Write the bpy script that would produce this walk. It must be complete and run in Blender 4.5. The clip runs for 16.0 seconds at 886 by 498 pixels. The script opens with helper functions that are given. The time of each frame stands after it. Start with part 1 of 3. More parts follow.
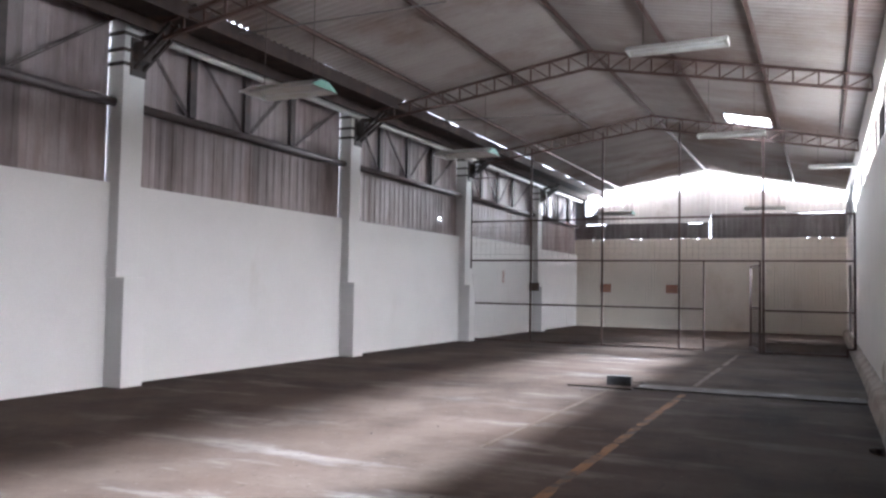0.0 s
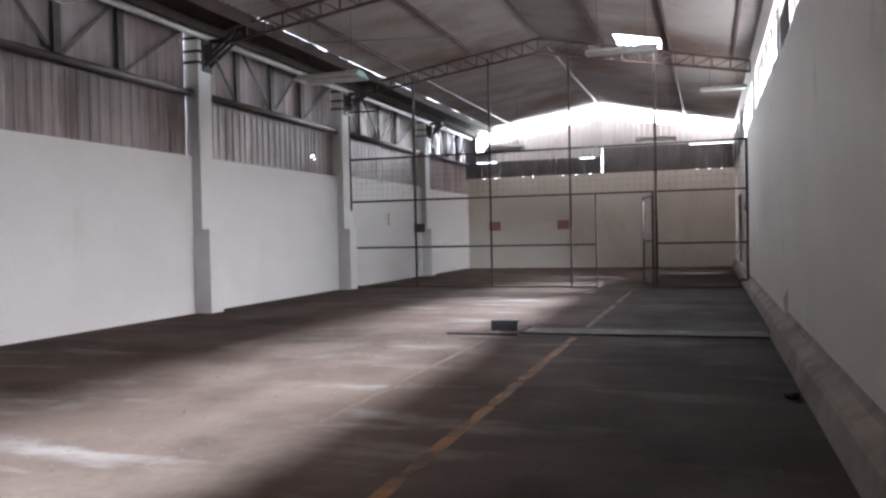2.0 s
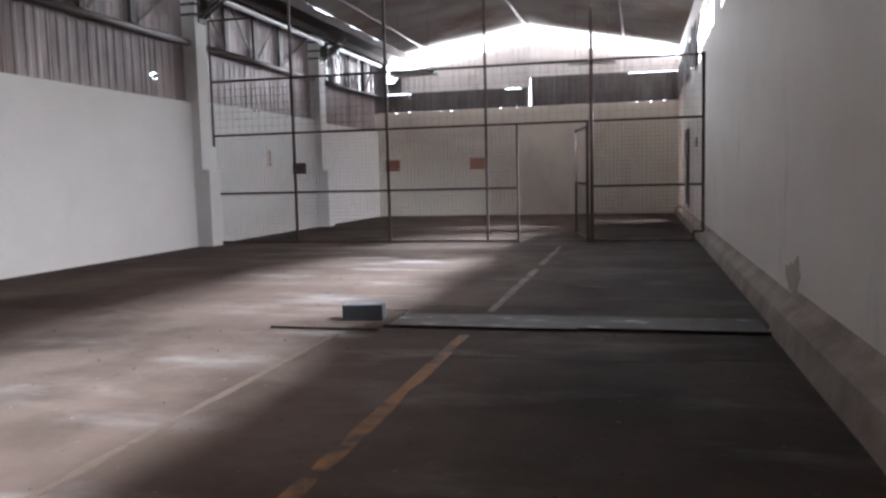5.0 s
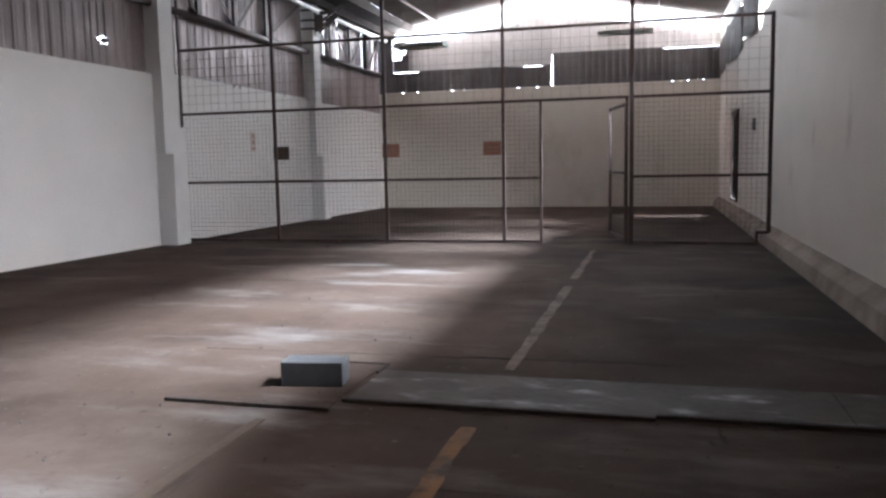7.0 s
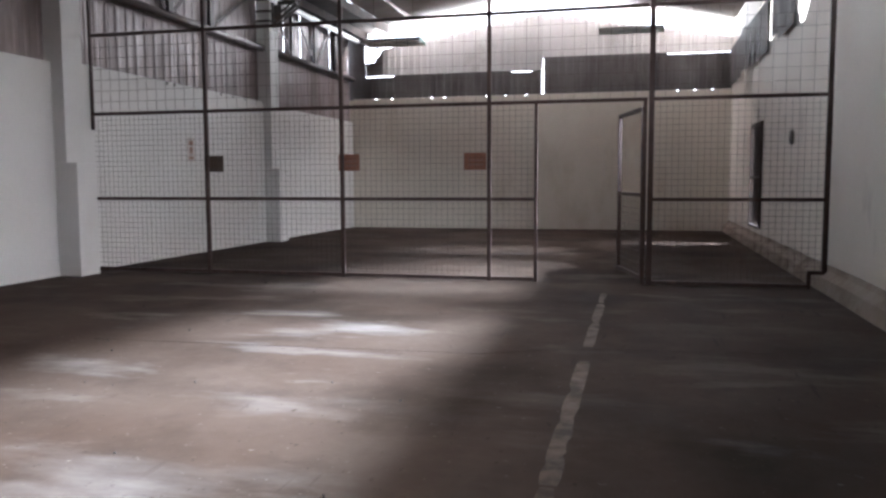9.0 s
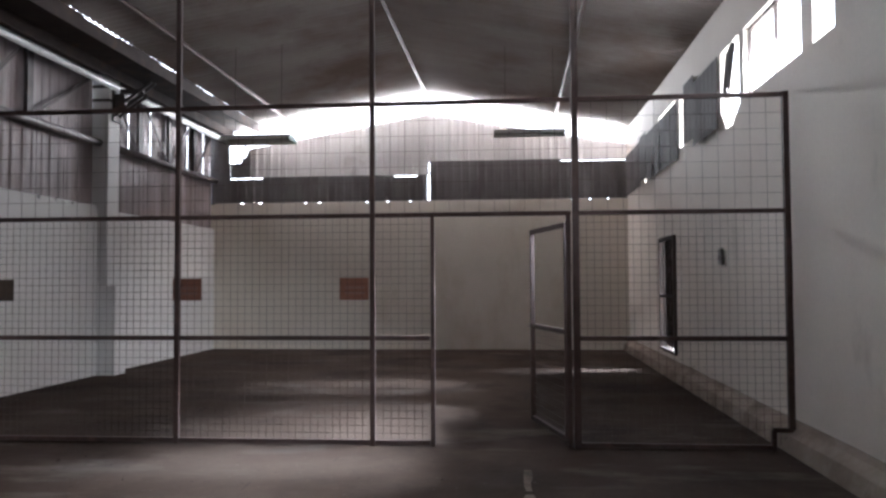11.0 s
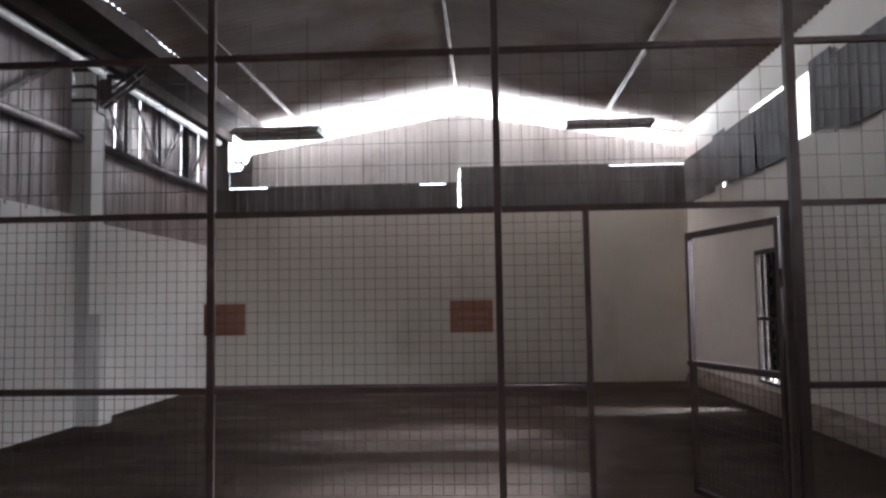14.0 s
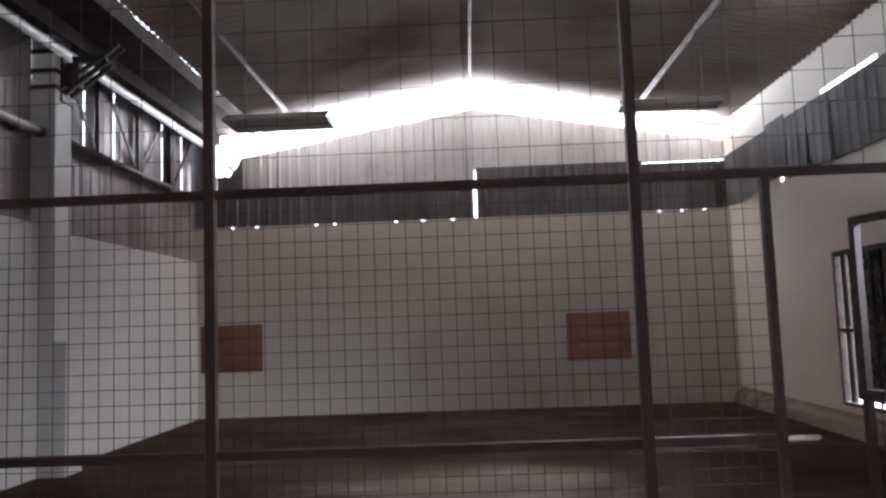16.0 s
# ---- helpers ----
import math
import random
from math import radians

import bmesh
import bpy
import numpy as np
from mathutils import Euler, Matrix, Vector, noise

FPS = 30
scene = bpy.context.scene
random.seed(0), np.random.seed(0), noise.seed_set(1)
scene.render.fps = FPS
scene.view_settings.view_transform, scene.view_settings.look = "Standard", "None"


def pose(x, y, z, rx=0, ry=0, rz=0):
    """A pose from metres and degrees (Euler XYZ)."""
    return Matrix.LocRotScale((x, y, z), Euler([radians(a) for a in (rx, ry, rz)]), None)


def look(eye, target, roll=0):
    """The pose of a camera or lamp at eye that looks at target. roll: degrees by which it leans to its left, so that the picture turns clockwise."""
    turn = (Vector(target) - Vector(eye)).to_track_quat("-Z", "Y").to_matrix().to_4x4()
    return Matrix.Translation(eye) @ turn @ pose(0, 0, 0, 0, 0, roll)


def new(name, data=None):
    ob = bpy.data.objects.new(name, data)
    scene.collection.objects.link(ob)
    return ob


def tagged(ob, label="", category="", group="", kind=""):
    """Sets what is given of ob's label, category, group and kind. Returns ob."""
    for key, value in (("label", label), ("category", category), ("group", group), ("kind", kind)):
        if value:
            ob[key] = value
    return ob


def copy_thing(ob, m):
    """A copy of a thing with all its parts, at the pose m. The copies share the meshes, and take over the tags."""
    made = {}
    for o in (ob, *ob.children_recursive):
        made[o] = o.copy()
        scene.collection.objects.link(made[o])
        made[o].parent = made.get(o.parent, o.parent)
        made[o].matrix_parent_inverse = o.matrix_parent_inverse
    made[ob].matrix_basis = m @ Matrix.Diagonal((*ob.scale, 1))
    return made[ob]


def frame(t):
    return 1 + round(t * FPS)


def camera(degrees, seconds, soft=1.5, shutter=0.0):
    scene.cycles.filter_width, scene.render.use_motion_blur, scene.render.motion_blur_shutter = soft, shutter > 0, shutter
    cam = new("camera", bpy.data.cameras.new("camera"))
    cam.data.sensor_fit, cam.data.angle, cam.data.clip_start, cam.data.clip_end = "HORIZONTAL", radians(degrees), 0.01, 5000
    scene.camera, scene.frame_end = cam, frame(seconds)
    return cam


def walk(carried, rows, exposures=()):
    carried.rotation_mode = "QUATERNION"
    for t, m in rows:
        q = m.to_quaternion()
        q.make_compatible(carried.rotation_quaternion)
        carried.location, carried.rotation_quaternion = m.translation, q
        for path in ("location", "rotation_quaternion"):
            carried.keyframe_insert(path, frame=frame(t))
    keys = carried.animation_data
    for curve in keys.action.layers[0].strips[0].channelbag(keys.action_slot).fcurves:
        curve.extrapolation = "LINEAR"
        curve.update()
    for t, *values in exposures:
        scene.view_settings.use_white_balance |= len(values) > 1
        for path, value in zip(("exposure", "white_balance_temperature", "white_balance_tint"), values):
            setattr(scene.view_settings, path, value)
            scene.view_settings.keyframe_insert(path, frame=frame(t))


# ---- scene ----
cam = camera(58.6, 16.0, 2.6)
PATH = [
    (0, (-0.155, 1.086, 1.631), (-1.024, 2.884, 1.726), 1.0),
    (0.5, (-0.182, 1.253, 1.576), (-0.997, 3.08, 1.589), 0.5),
    (1, (-0.276, 1.703, 1.566), (-1.048, 3.548, 1.552), -0.3),
    (1.5, (-0.261, 2.319, 1.53), (-0.949, 4.196, 1.514), -1.2),
    (2, (-0.348, 2.959, 1.492), (-0.987, 4.854, 1.454), -1.2),
    (2.5, (-0.313, 3.663, 1.476), (-0.845, 5.589, 1.403), -1.8),
    (3, (-0.392, 4.377, 1.452), (-0.916, 6.305, 1.341), -1.6),
    (3.5, (-0.386, 5.062, 1.461), (-0.872, 6.998, 1.336), -1.6),
    (4, (-0.469, 5.765, 1.428), (-0.976, 7.694, 1.276), -1.4),
    (4.5, (-0.549, 6.549, 1.391), (-1.03, 8.483, 1.223), -1.4),
    (7, (-1.209, 10.052, 1.383), (-1.729, 11.972, 1.173), -1.1),
    (7.5, (-1.295, 10.754, 1.361), (-1.801, 12.681, 1.18), -1.1),
    (8, (-1.415, 11.437, 1.378), (-1.917, 13.365, 1.198), -0.7),
    (10.5, (-2.214, 14.783, 1.606), (-2.511, 16.76, 1.552), 0.2),
    (11, (-2.273, 15.295, 1.75), (-2.449, 17.285, 1.831), -0.3),
    (11.5, (-2.415, 15.714, 1.824), (-2.511, 17.707, 1.959), -1.8),
    (12, (-2.508, 16.177, 1.802), (-2.601, 18.168, 1.966), -1.6),
    (12.5, (-2.818, 16.599, 1.803), (-2.908, 18.591, 1.967), -0.6),
    (13, (-3.115, 17.029, 1.806), (-3.205, 19.02, 1.964), -0.8),
    (13.5, (-3.515, 17.398, 1.781), (-3.612, 19.39, 1.938), -0.3),
    (14, (-3.883, 17.834, 1.764), (-3.988, 19.826, 1.903), -0.9),
    (14.5, (-4.191, 18.305, 1.761), (-4.314, 20.297, 1.897), -1.5),
    (15, (-4.402, 18.751, 1.798), (-4.5, 20.745, 1.931), -1.5),
    (15.5, (-4.525, 19.238, 1.808), (-4.624, 21.23, 1.957), -1.7),
    (16, (-4.636, 19.712, 1.77), (-4.697, 21.703, 1.953), -2.1),
]
EXPOSURES = [(0, 4.95, 5400, 10), (0.7, 4.95, 5400, 10), (1.5, 4.78, 5450, 10), (4, 4.7, 5500, 10), (8, 4.62, 5550, 10), (10.5, 4.42, 5550, 10), (12.5, 4.15, 5550, 10), (16, 4.18, 5550, 10)]
walk(cam, [(t, look(eye, target, roll)) for t, eye, target, roll in PATH], EXPOSURES)

# ---- light ----
world = bpy.data.worlds.new("world")
scene.world = world
world.use_nodes = True
wn = world.node_tree.nodes
wl = world.node_tree.links
sky = wn.new("ShaderNodeTexSky")
sky.sky_type = "NISHITA"
sky.sun_disc = False
sky.sun_elevation = radians(40)
sky.sun_rotation = radians(82)
sky.dust_density = 10.0
sky.air_density = 0.4
sky.ozone_density = 0.0
wl.new(sky.outputs[0], wn["Background"].inputs[0])
wn["Background"].inputs[1].default_value = 0.05

sun = new("sun", bpy.data.lights.new("sun", "SUN"))
sun.data.energy = 5.0
sun.data.angle = radians(17)
sun.data.color = (0.89, 0.95, 1.0)
# the sun stands in the east, a little to the north, and shines through the high openings
sun.matrix_world = look((8.0, 0.0, 8.0), (8.0 - 0.995, -0.1, 8.0 - 0.86))

# ---- plan ----
XL, XR = -10.14, 0.64            # inner faces of the long walls
YS, YN = -4.0, 35.55             # inner faces of the end walls
RIDGE_X, RIDGE_Z, SLOPE_W, SLOPE_E = -4.45, 6.58, 0.165, 0.2
FENCE = 23.7
COLS = [3.3, 9.82, 16.38, 22.87, 29.64]     # near side of each column
COL_W = 0.43
PURLINS = [-8.03, -6.2, -4.45, -2.8, -1.18, 0.25]


def roof_z(x):
    return RIDGE_Z - (SLOPE_W if x < RIDGE_X else SLOPE_E) * abs(x - RIDGE_X)


SILL, HEAD = 4.03, 4.9
OPENINGS = [(-2.6, 2.9), (3.2, 8.9), (9.1, 15.1), (15.2, 21.35), (22.62, 23.14), (23.44, 25.42), (25.62, 26.52), (28.72, 29.28)]


# area lamps added in the high openings and the gable gap, for sky light
def fill_lamp(name, at, towards, w, h, radiance, spread=180):
    lamp = new(name, bpy.data.lights.new(name, "AREA"))
    lamp.data.shape = "RECTANGLE"
    lamp.data.size, lamp.data.size_y = w, h
    lamp.data.energy = radiance * math.pi * w * h
    lamp.data.color = (1.0, 0.94, 0.87)
    lamp.data.spread = radians(spread)
    lamp.matrix_world = look(at, towards)
    return lamp


for a, b in OPENINGS[:7]:
    m = (a + b) / 2
    fill_lamp("window_fill", (XR + 0.16, m, 4.46), (XR - 1, m, 4.46 - 0.8), b - a, 0.84, 0.04, 70)
# lamps added in the gable gap, leaned up to brighten the roof like haze
for x, w, lean in ((-6.95, 4.9, 0.168), (-1.9, 4.9, -0.186)):
    zz = RIDGE_Z - 0.26 - abs(lean) * abs(x - RIDGE_X)
    lamp = fill_lamp("gable_roof_fill", (x, YN + 0.25, zz), (x, YN - 1, zz + 0.7), w, 0.56, 3.0, 120)
    back = Vector((0, 1.25, -0.7)).normalized()
    along = Vector((1, 0, lean))
    along = (along - back * along.dot(back)).normalized()
    lamp.matrix_world = Matrix.Translation((x, YN + 0.25, zz)) @ Matrix((along, back.cross(along), back)).transposed().to_4x4()
# extra lamp in one opening, aimed to brighten the far floor and back wall
fill_lamp("window_fill", (XR + 0.1, 24.43, 4.46), (-5.2, 30.0, 0.0), 1.95, 0.84, 0.65, 45)

# ---- materials ----
def ramp_mix(nt, fac, a, b):
    m = nt.nodes.new("ShaderNodeMix")
    m.data_type = "RGBA"
    if fac is not None:
        nt.links.new(fac, m.inputs[0])
    for i, c in ((6, a), (7, b)):
        if isinstance(c, tuple):
            m.inputs[i].default_value = (*c, 1)
        else:
            nt.links.new(c, m.inputs[i])
    return m.outputs[2]


def noise_fac(nt, scale, lo, hi, detail=6, stretch=(1, 1, 1)):
    n = nt.nodes
    geo = n.new("ShaderNodeNewGeometry")
    mp = n.new("ShaderNodeMapping")
    mp.inputs["Scale"].default_value = stretch
    nt.links.new(geo.outputs["Position"], mp.inputs[0])
    tx = n.new("ShaderNodeTexNoise")
    tx.inputs["Scale"].default_value = scale
    tx.inputs["Detail"].default_value = detail
    tx.inputs["Roughness"].default_value = 0.6
    nt.links.new(mp.outputs[0], tx.inputs["Vector"])
    r = n.new("ShaderNodeMapRange")
    r.inputs[1].default_value, r.inputs[2].default_value = lo, hi
    nt.links.new(tx.outputs[0], r.inputs[0])
    return r.outputs[0]


def material(name, a, b, rough=0.7, metal=0.0, scale=2.0, fine=25.0, bump=0.1, dirt=None, dirt_lo=0.55, dirt_scale=0.7,
             stretch=(1, 1, 1), per_object=0.0, rough2=None, dist=0.01, dirt_stretch=(1, 1, 1)):
    m = bpy.data.materials.new(name)
    m.use_nodes = True
    nt = m.node_tree
    bsdf = nt.nodes["Principled BSDF"]
    col = ramp_mix(nt, noise_fac(nt, scale, 0.3, 0.7, stretch=stretch), a, b)
    grain = noise_fac(nt, fine, 0.25, 0.75, 4, stretch)
    dark = tuple(c * 0.72 for c in a)
    mx = ramp_mix(nt, grain, col, dark)
    mm = nt.nodes.new("ShaderNodeMix")
    mm.data_type = "RGBA"
    mm.inputs[0].default_value = 0.3
    nt.links.new(col, mm.inputs[6])
    nt.links.new(mx, mm.inputs[7])
    col = mm.outputs[2]
    if dirt:
        col = ramp_mix(nt, noise_fac(nt, dirt_scale, dirt_lo, dirt_lo + 0.18, 8, dirt_stretch), col, dirt)
    if per_object:
        info = nt.nodes.new("ShaderNodeObjectInfo")
        hsv = nt.nodes.new("ShaderNodeHueSaturation")
        r = nt.nodes.new("ShaderNodeMapRange")
        r.inputs[3].default_value, r.inputs[4].default_value = 1 - per_object, 1 + per_object
        nt.links.new(info.outputs["Random"], r.inputs[0])
        nt.links.new(r.outputs[0], hsv.inputs["Value"])
        nt.links.new(col, hsv.inputs["Color"])
        col = hsv.outputs[0]
    nt.links.new(col, bsdf.inputs["Base Color"])
    bsdf.inputs["Metallic"].default_value = metal
    rr = nt.nodes.new("ShaderNodeMapRange")
    rr.inputs[3].default_value, rr.inputs[4].default_value = rough, (rough2 if rough2 is not None else min(1, rough + 0.2))
    nt.links.new(noise_fac(nt, scale * 2.3, 0.3, 0.7), rr.inputs[0])
    nt.links.new(rr.outputs[0], bsdf.inputs["Roughness"])
    if bump:
        bp = nt.nodes.new("ShaderNodeBump")
        bp.inputs["Strength"].default_value = bump
        bp.inputs["Distance"].default_value = dist
        nt.links.new(grain, bp.inputs["Height"])
        nt.links.new(bp.outputs[0], bsdf.inputs["Normal"])
    return m


CONCRETE = material("concrete_floor", (0.039, 0.0238, 0.0162), (0.067, 0.049, 0.0378), 0.8, scale=0.5, fine=9, bump=0.06,
                    dirt=(0.022, 0.0138, 0.0095), dirt_lo=0.48, dirt_scale=0.55, rough2=0.95)
nt = CONCRETE.node_tree
bsdf = nt.nodes["Principled BSDF"]
was = bsdf.inputs["Base Color"].links[0].from_socket
pale = ramp_mix(nt, noise_fac(nt, 0.9, 0.54, 0.72, 8, (0.6, 1.7, 1)), was, (0.115, 0.1, 0.089))
brown = ramp_mix(nt, noise_fac(nt, 0.23, 0.42, 0.62, 6), pale, was)
scratch = ramp_mix(nt, noise_fac(nt, 6.0, 0.66, 0.72, 3, (1.0, 0.12, 1)), brown, (0.032, 0.022, 0.017))
speck = ramp_mix(nt, noise_fac(nt, 16.0, 0.65, 0.75, 5), scratch, (0.105, 0.088, 0.076))
pits = ramp_mix(nt, noise_fac(nt, 11.0, 0.64, 0.7, 6, (1.4, 0.8, 1)), speck, (0.024, 0.016, 0.011))
nt.links.new(pits, bsdf.inputs["Base Color"])
bsdf.inputs["Specular IOR Level"].default_value = 0.1
DAMP = material("smooth_cement", (0.036, 0.026, 0.02), (0.058, 0.045, 0.036), 0.6, scale=3, fine=14, bump=0.25, rough2=0.85, dirt=(0.028, 0.019, 0.014), dirt_scale=2.5, dirt_lo=0.45)
nt = DAMP.node_tree
bsdf = nt.nodes["Principled BSDF"]
polish = nt.nodes.new("ShaderNodeMapRange")
polish.inputs[3].default_value, polish.inputs[4].default_value = 0.72, 0.3
nt.links.new(noise_fac(nt, 2.2, 0.56, 0.7, 6, (1, 2.5, 1)), polish.inputs[0])
nt.links.new(polish.outputs[0], bsdf.inputs["Roughness"])
bsdf.inputs["Specular IOR Level"].default_value = 0.24
WHITE = material("white_wall_paint", (0.72, 0.71, 0.7), (0.66, 0.65, 0.635), 0.7, scale=0.8, fine=30, bump=0.06,
                 dirt=(0.56, 0.54, 0.5), dirt_lo=0.62, dirt_scale=0.8, dirt_stretch=(1, 1, 0.35))
# end wall paint with the room's warm bounced light tinted into its base colour
WARM_LIT_WHITE = material("warm_lit_wall_paint", (0.7, 0.655, 0.58), (0.63, 0.585, 0.51), 0.75, scale=0.8, fine=24, bump=0.1,
                 dirt=(0.52, 0.465, 0.38), dirt_lo=0.56, dirt_scale=0.7, dirt_stretch=(1, 1, 0.45))
PLASTER = material("east_wall_paint", (0.8, 0.755, 0.695), (0.73, 0.685, 0.625), 0.75, scale=0.7, fine=22, bump=0.12,
                   dirt=(0.45, 0.42, 0.38), dirt_lo=0.63, dirt_scale=1.1, dirt_stretch=(1, 1, 0.5))
CURB = material("curb_cement", (0.25, 0.205, 0.165), (0.33, 0.28, 0.235), 0.8, scale=3, fine=22, bump=0.3, dirt=(0.17, 0.13, 0.1), dirt_lo=0.48, dirt_scale=1.3)
SHEET = material("galvanised_sheet", (0.25, 0.21, 0.207), (0.32, 0.275, 0.272), 0.5, 0.3, scale=1.2, fine=30, bump=0.08,
                 dirt=(0.17, 0.13, 0.122), dirt_lo=0.48, dirt_scale=1.6, per_object=0.22, dirt_stretch=(1, 1, 0.2))
SHEET_DARK = material("dusty_dark_sheet", (0.12, 0.112, 0.112), (0.17, 0.16, 0.16), 0.8, 0.0, scale=1.2, fine=30, bump=0.08,
                      dirt=(0.085, 0.076, 0.072), dirt_lo=0.52, dirt_scale=1.5, per_object=0.15, dirt_stretch=(1, 1, 0.25))
SHEET_PALE = material("pale_sheet", (0.55, 0.54, 0.53), (0.63, 0.62, 0.61), 0.55, 0.1, scale=1.0, fine=24, bump=0.06,
                      dirt=(0.4, 0.38, 0.36), dirt_lo=0.6, dirt_scale=1.3, per_object=0.08)
ROOFING = material("roof_sheet", (0.31, 0.272, 0.255), (0.43, 0.398, 0.382), 0.6, 0.1, scale=0.5, fine=16, bump=0.08,
                   dirt=(0.21, 0.155, 0.132), dirt_lo=0.47, dirt_scale=0.32, stretch=(0.5, 2, 1))
RUST = material("rusty_primer_steel", (0.085, 0.05, 0.04), (0.13, 0.08, 0.066), 0.6, 0.2, scale=3, fine=40, bump=0.15, dirt=(0.1, 0.06, 0.045), dirt_scale=2.5)
DARK_STEEL = material("dark_steel", (0.055, 0.045, 0.042), (0.085, 0.07, 0.065), 0.5, 0.4, scale=3, fine=40, bump=0.1, dirt=(0.11, 0.07, 0.05), dirt_scale=3)
FENCE_STEEL = material("brown_fence_paint", (0.055, 0.034, 0.029), (0.085, 0.053, 0.045), 0.62, 0.0, scale=4, fine=50, bump=0.1, dirt=(0.12, 0.068, 0.05), dirt_lo=0.6, dirt_scale=5)
STRIP = material("dirty_steel_strip", (0.022, 0.016, 0.013), (0.036, 0.027, 0.022), 0.85, scale=6, fine=40, bump=0.4, dirt=(0.05, 0.036, 0.027), dirt_lo=0.52, dirt_scale=6)
STRIP.node_tree.nodes["Principled BSDF"].inputs["Specular IOR Level"].default_value = 0.2
WIRE = material("fence_wire", (0.07, 0.052, 0.046), (0.1, 0.08, 0.07), 0.5, 0.5, scale=6, fine=60, bump=0)
GUTTER_STEEL = material("dull_gutter_steel", (0.05, 0.038, 0.034), (0.075, 0.058, 0.052), 0.85, scale=3, fine=40, bump=0.1, dirt=(0.09, 0.055, 0.04), dirt_scale=3)
GUTTER_STEEL.node_tree.nodes["Principled BSDF"].inputs["Specular IOR Level"].default_value = 0.15
GIRT = material("grey_girt", (0.1, 0.08, 0.077), (0.14, 0.115, 0.111), 0.5, 0.3, scale=2, fine=30, bump=0.1, dirt=(0.13, 0.08, 0.06), dirt_scale=2)
BRACE = material("grey_brace", (0.13, 0.115, 0.11), (0.19, 0.175, 0.17), 0.5, 0.3, scale=2, fine=30, bump=0.1, dirt=(0.15, 0.1, 0.08), dirt_scale=3)
PIPE = material("white_pipe", (0.7, 0.69, 0.67), (0.6, 0.59, 0.57), 0.35, scale=3, fine=30, bump=0.03, dirt=(0.42, 0.4, 0.37), dirt_scale=3)
LAMP_WHITE = material("lamp_enamel", (0.68, 0.68, 0.65), (0.6, 0.6, 0.57), 0.4, scale=3, fine=30, bump=0.02, dirt=(0.45, 0.43, 0.4), dirt_scale=3)
LAMP_GREEN = material("green_end_cap", (0.2, 0.42, 0.35), (0.26, 0.48, 0.4), 0.4, scale=5, fine=30, bump=0.02)
TUBE = material("lamp_tube_glass", (0.75, 0.76, 0.76), (0.7, 0.71, 0.71), 0.2, scale=5, fine=30, bump=0)
YELLOW = material("worn_yellow_paint", (0.14, 0.064, 0.019), (0.175, 0.088, 0.033), 0.6, scale=3, fine=20, bump=0.1, dirt=(0.045, 0.031, 0.023), dirt_lo=0.44, dirt_scale=3.5)
FAINT = material("worn_off_yellow_paint", (0.046, 0.026, 0.0125), (0.054, 0.033, 0.0175), 0.7, scale=3, fine=20, bump=0.1, dirt=(0.052, 0.036, 0.026), dirt_lo=0.28, dirt_scale=3.0)
PALE_LINE = material("worn_white_paint", (0.1, 0.075, 0.055), (0.135, 0.105, 0.08), 0.6, scale=3, fine=20, bump=0.1, dirt=(0.048, 0.035, 0.027), dirt_lo=0.42, dirt_scale=4)
for paint in (YELLOW, FAINT, PALE_LINE):
    paint.node_tree.nodes["Principled BSDF"].inputs["Specular IOR Level"].default_value = 0.1
BLOCK = material("grey_block", (0.038, 0.037, 0.037), (0.055, 0.054, 0.053), 0.85, scale=8, fine=90, bump=0.5, dirt=(0.045, 0.043, 0.041), dirt_scale=6)
SIGN = material("faded_red_sign", (0.3, 0.135, 0.085), (0.36, 0.17, 0.11), 0.5, scale=6, fine=40, bump=0.03, dirt=(0.16, 0.085, 0.065), dirt_lo=0.58, dirt_scale=7)
SIGN_PALE = material("faded_sign_print", (0.34, 0.2, 0.155), (0.3, 0.17, 0.13), 0.5, scale=6, fine=40, bump=0.03)
SIGN_BROWN = material("dull_brown_plate", (0.09, 0.065, 0.045), (0.12, 0.085, 0.06), 0.5, scale=6, fine=40, bump=0.03)
PAPER = material("pale_sign_sheet", (0.62, 0.56, 0.53), (0.55, 0.5, 0.47), 0.6, scale=5, fine=40, bump=0.02)
SWITCH = material("grey_box_plastic", (0.3, 0.29, 0.27), (0.36, 0.35, 0.33), 0.5, scale=8, fine=50, bump=0.02)
EARTH = material("yard_ground", (0.3, 0.27, 0.23), (0.38, 0.34, 0.29), 0.9, scale=0.4, fine=6, bump=0.3, dirt=(0.2, 0.18, 0.13), dirt_scale=0.2)
STONE = material("grit", (0.03, 0.024, 0.02), (0.06, 0.05, 0.043), 0.9, scale=20, fine=60, bump=0.2)
STAIN = material("damp_stain", (0.36, 0.31, 0.235), (0.5, 0.45, 0.37), 0.8, scale=5, fine=30, bump=0.2)
MILKY = bpy.data.materials.new("milky_roof_sheet")
MILKY.use_nodes = True
mt = MILKY.node_tree
tr = mt.nodes.new("ShaderNodeBsdfTranslucent")
tr.inputs[0].default_value = (0.7, 0.7, 0.68, 1)
mt.links.new(tr.outputs[0], mt.nodes["Material Output"].inputs[0])
GLASS_DARK = material("dusty_dark_glass", (0.05, 0.05, 0.055), (0.08, 0.08, 0.08), 0.15, scale=3, fine=30, bump=0.02, rough2=0.4)


# self-glowing white for an added board that whitens the view through the gable gap
SKY_BOARD = bpy.data.materials.new("glowing_sky_board")
SKY_BOARD.use_nodes = True
ht = SKY_BOARD.node_tree
glow = ht.nodes.new("ShaderNodeEmission")
glow.inputs[0].default_value = (1.0, 0.99, 0.98, 1)
glow.inputs[1].default_value = 0.3
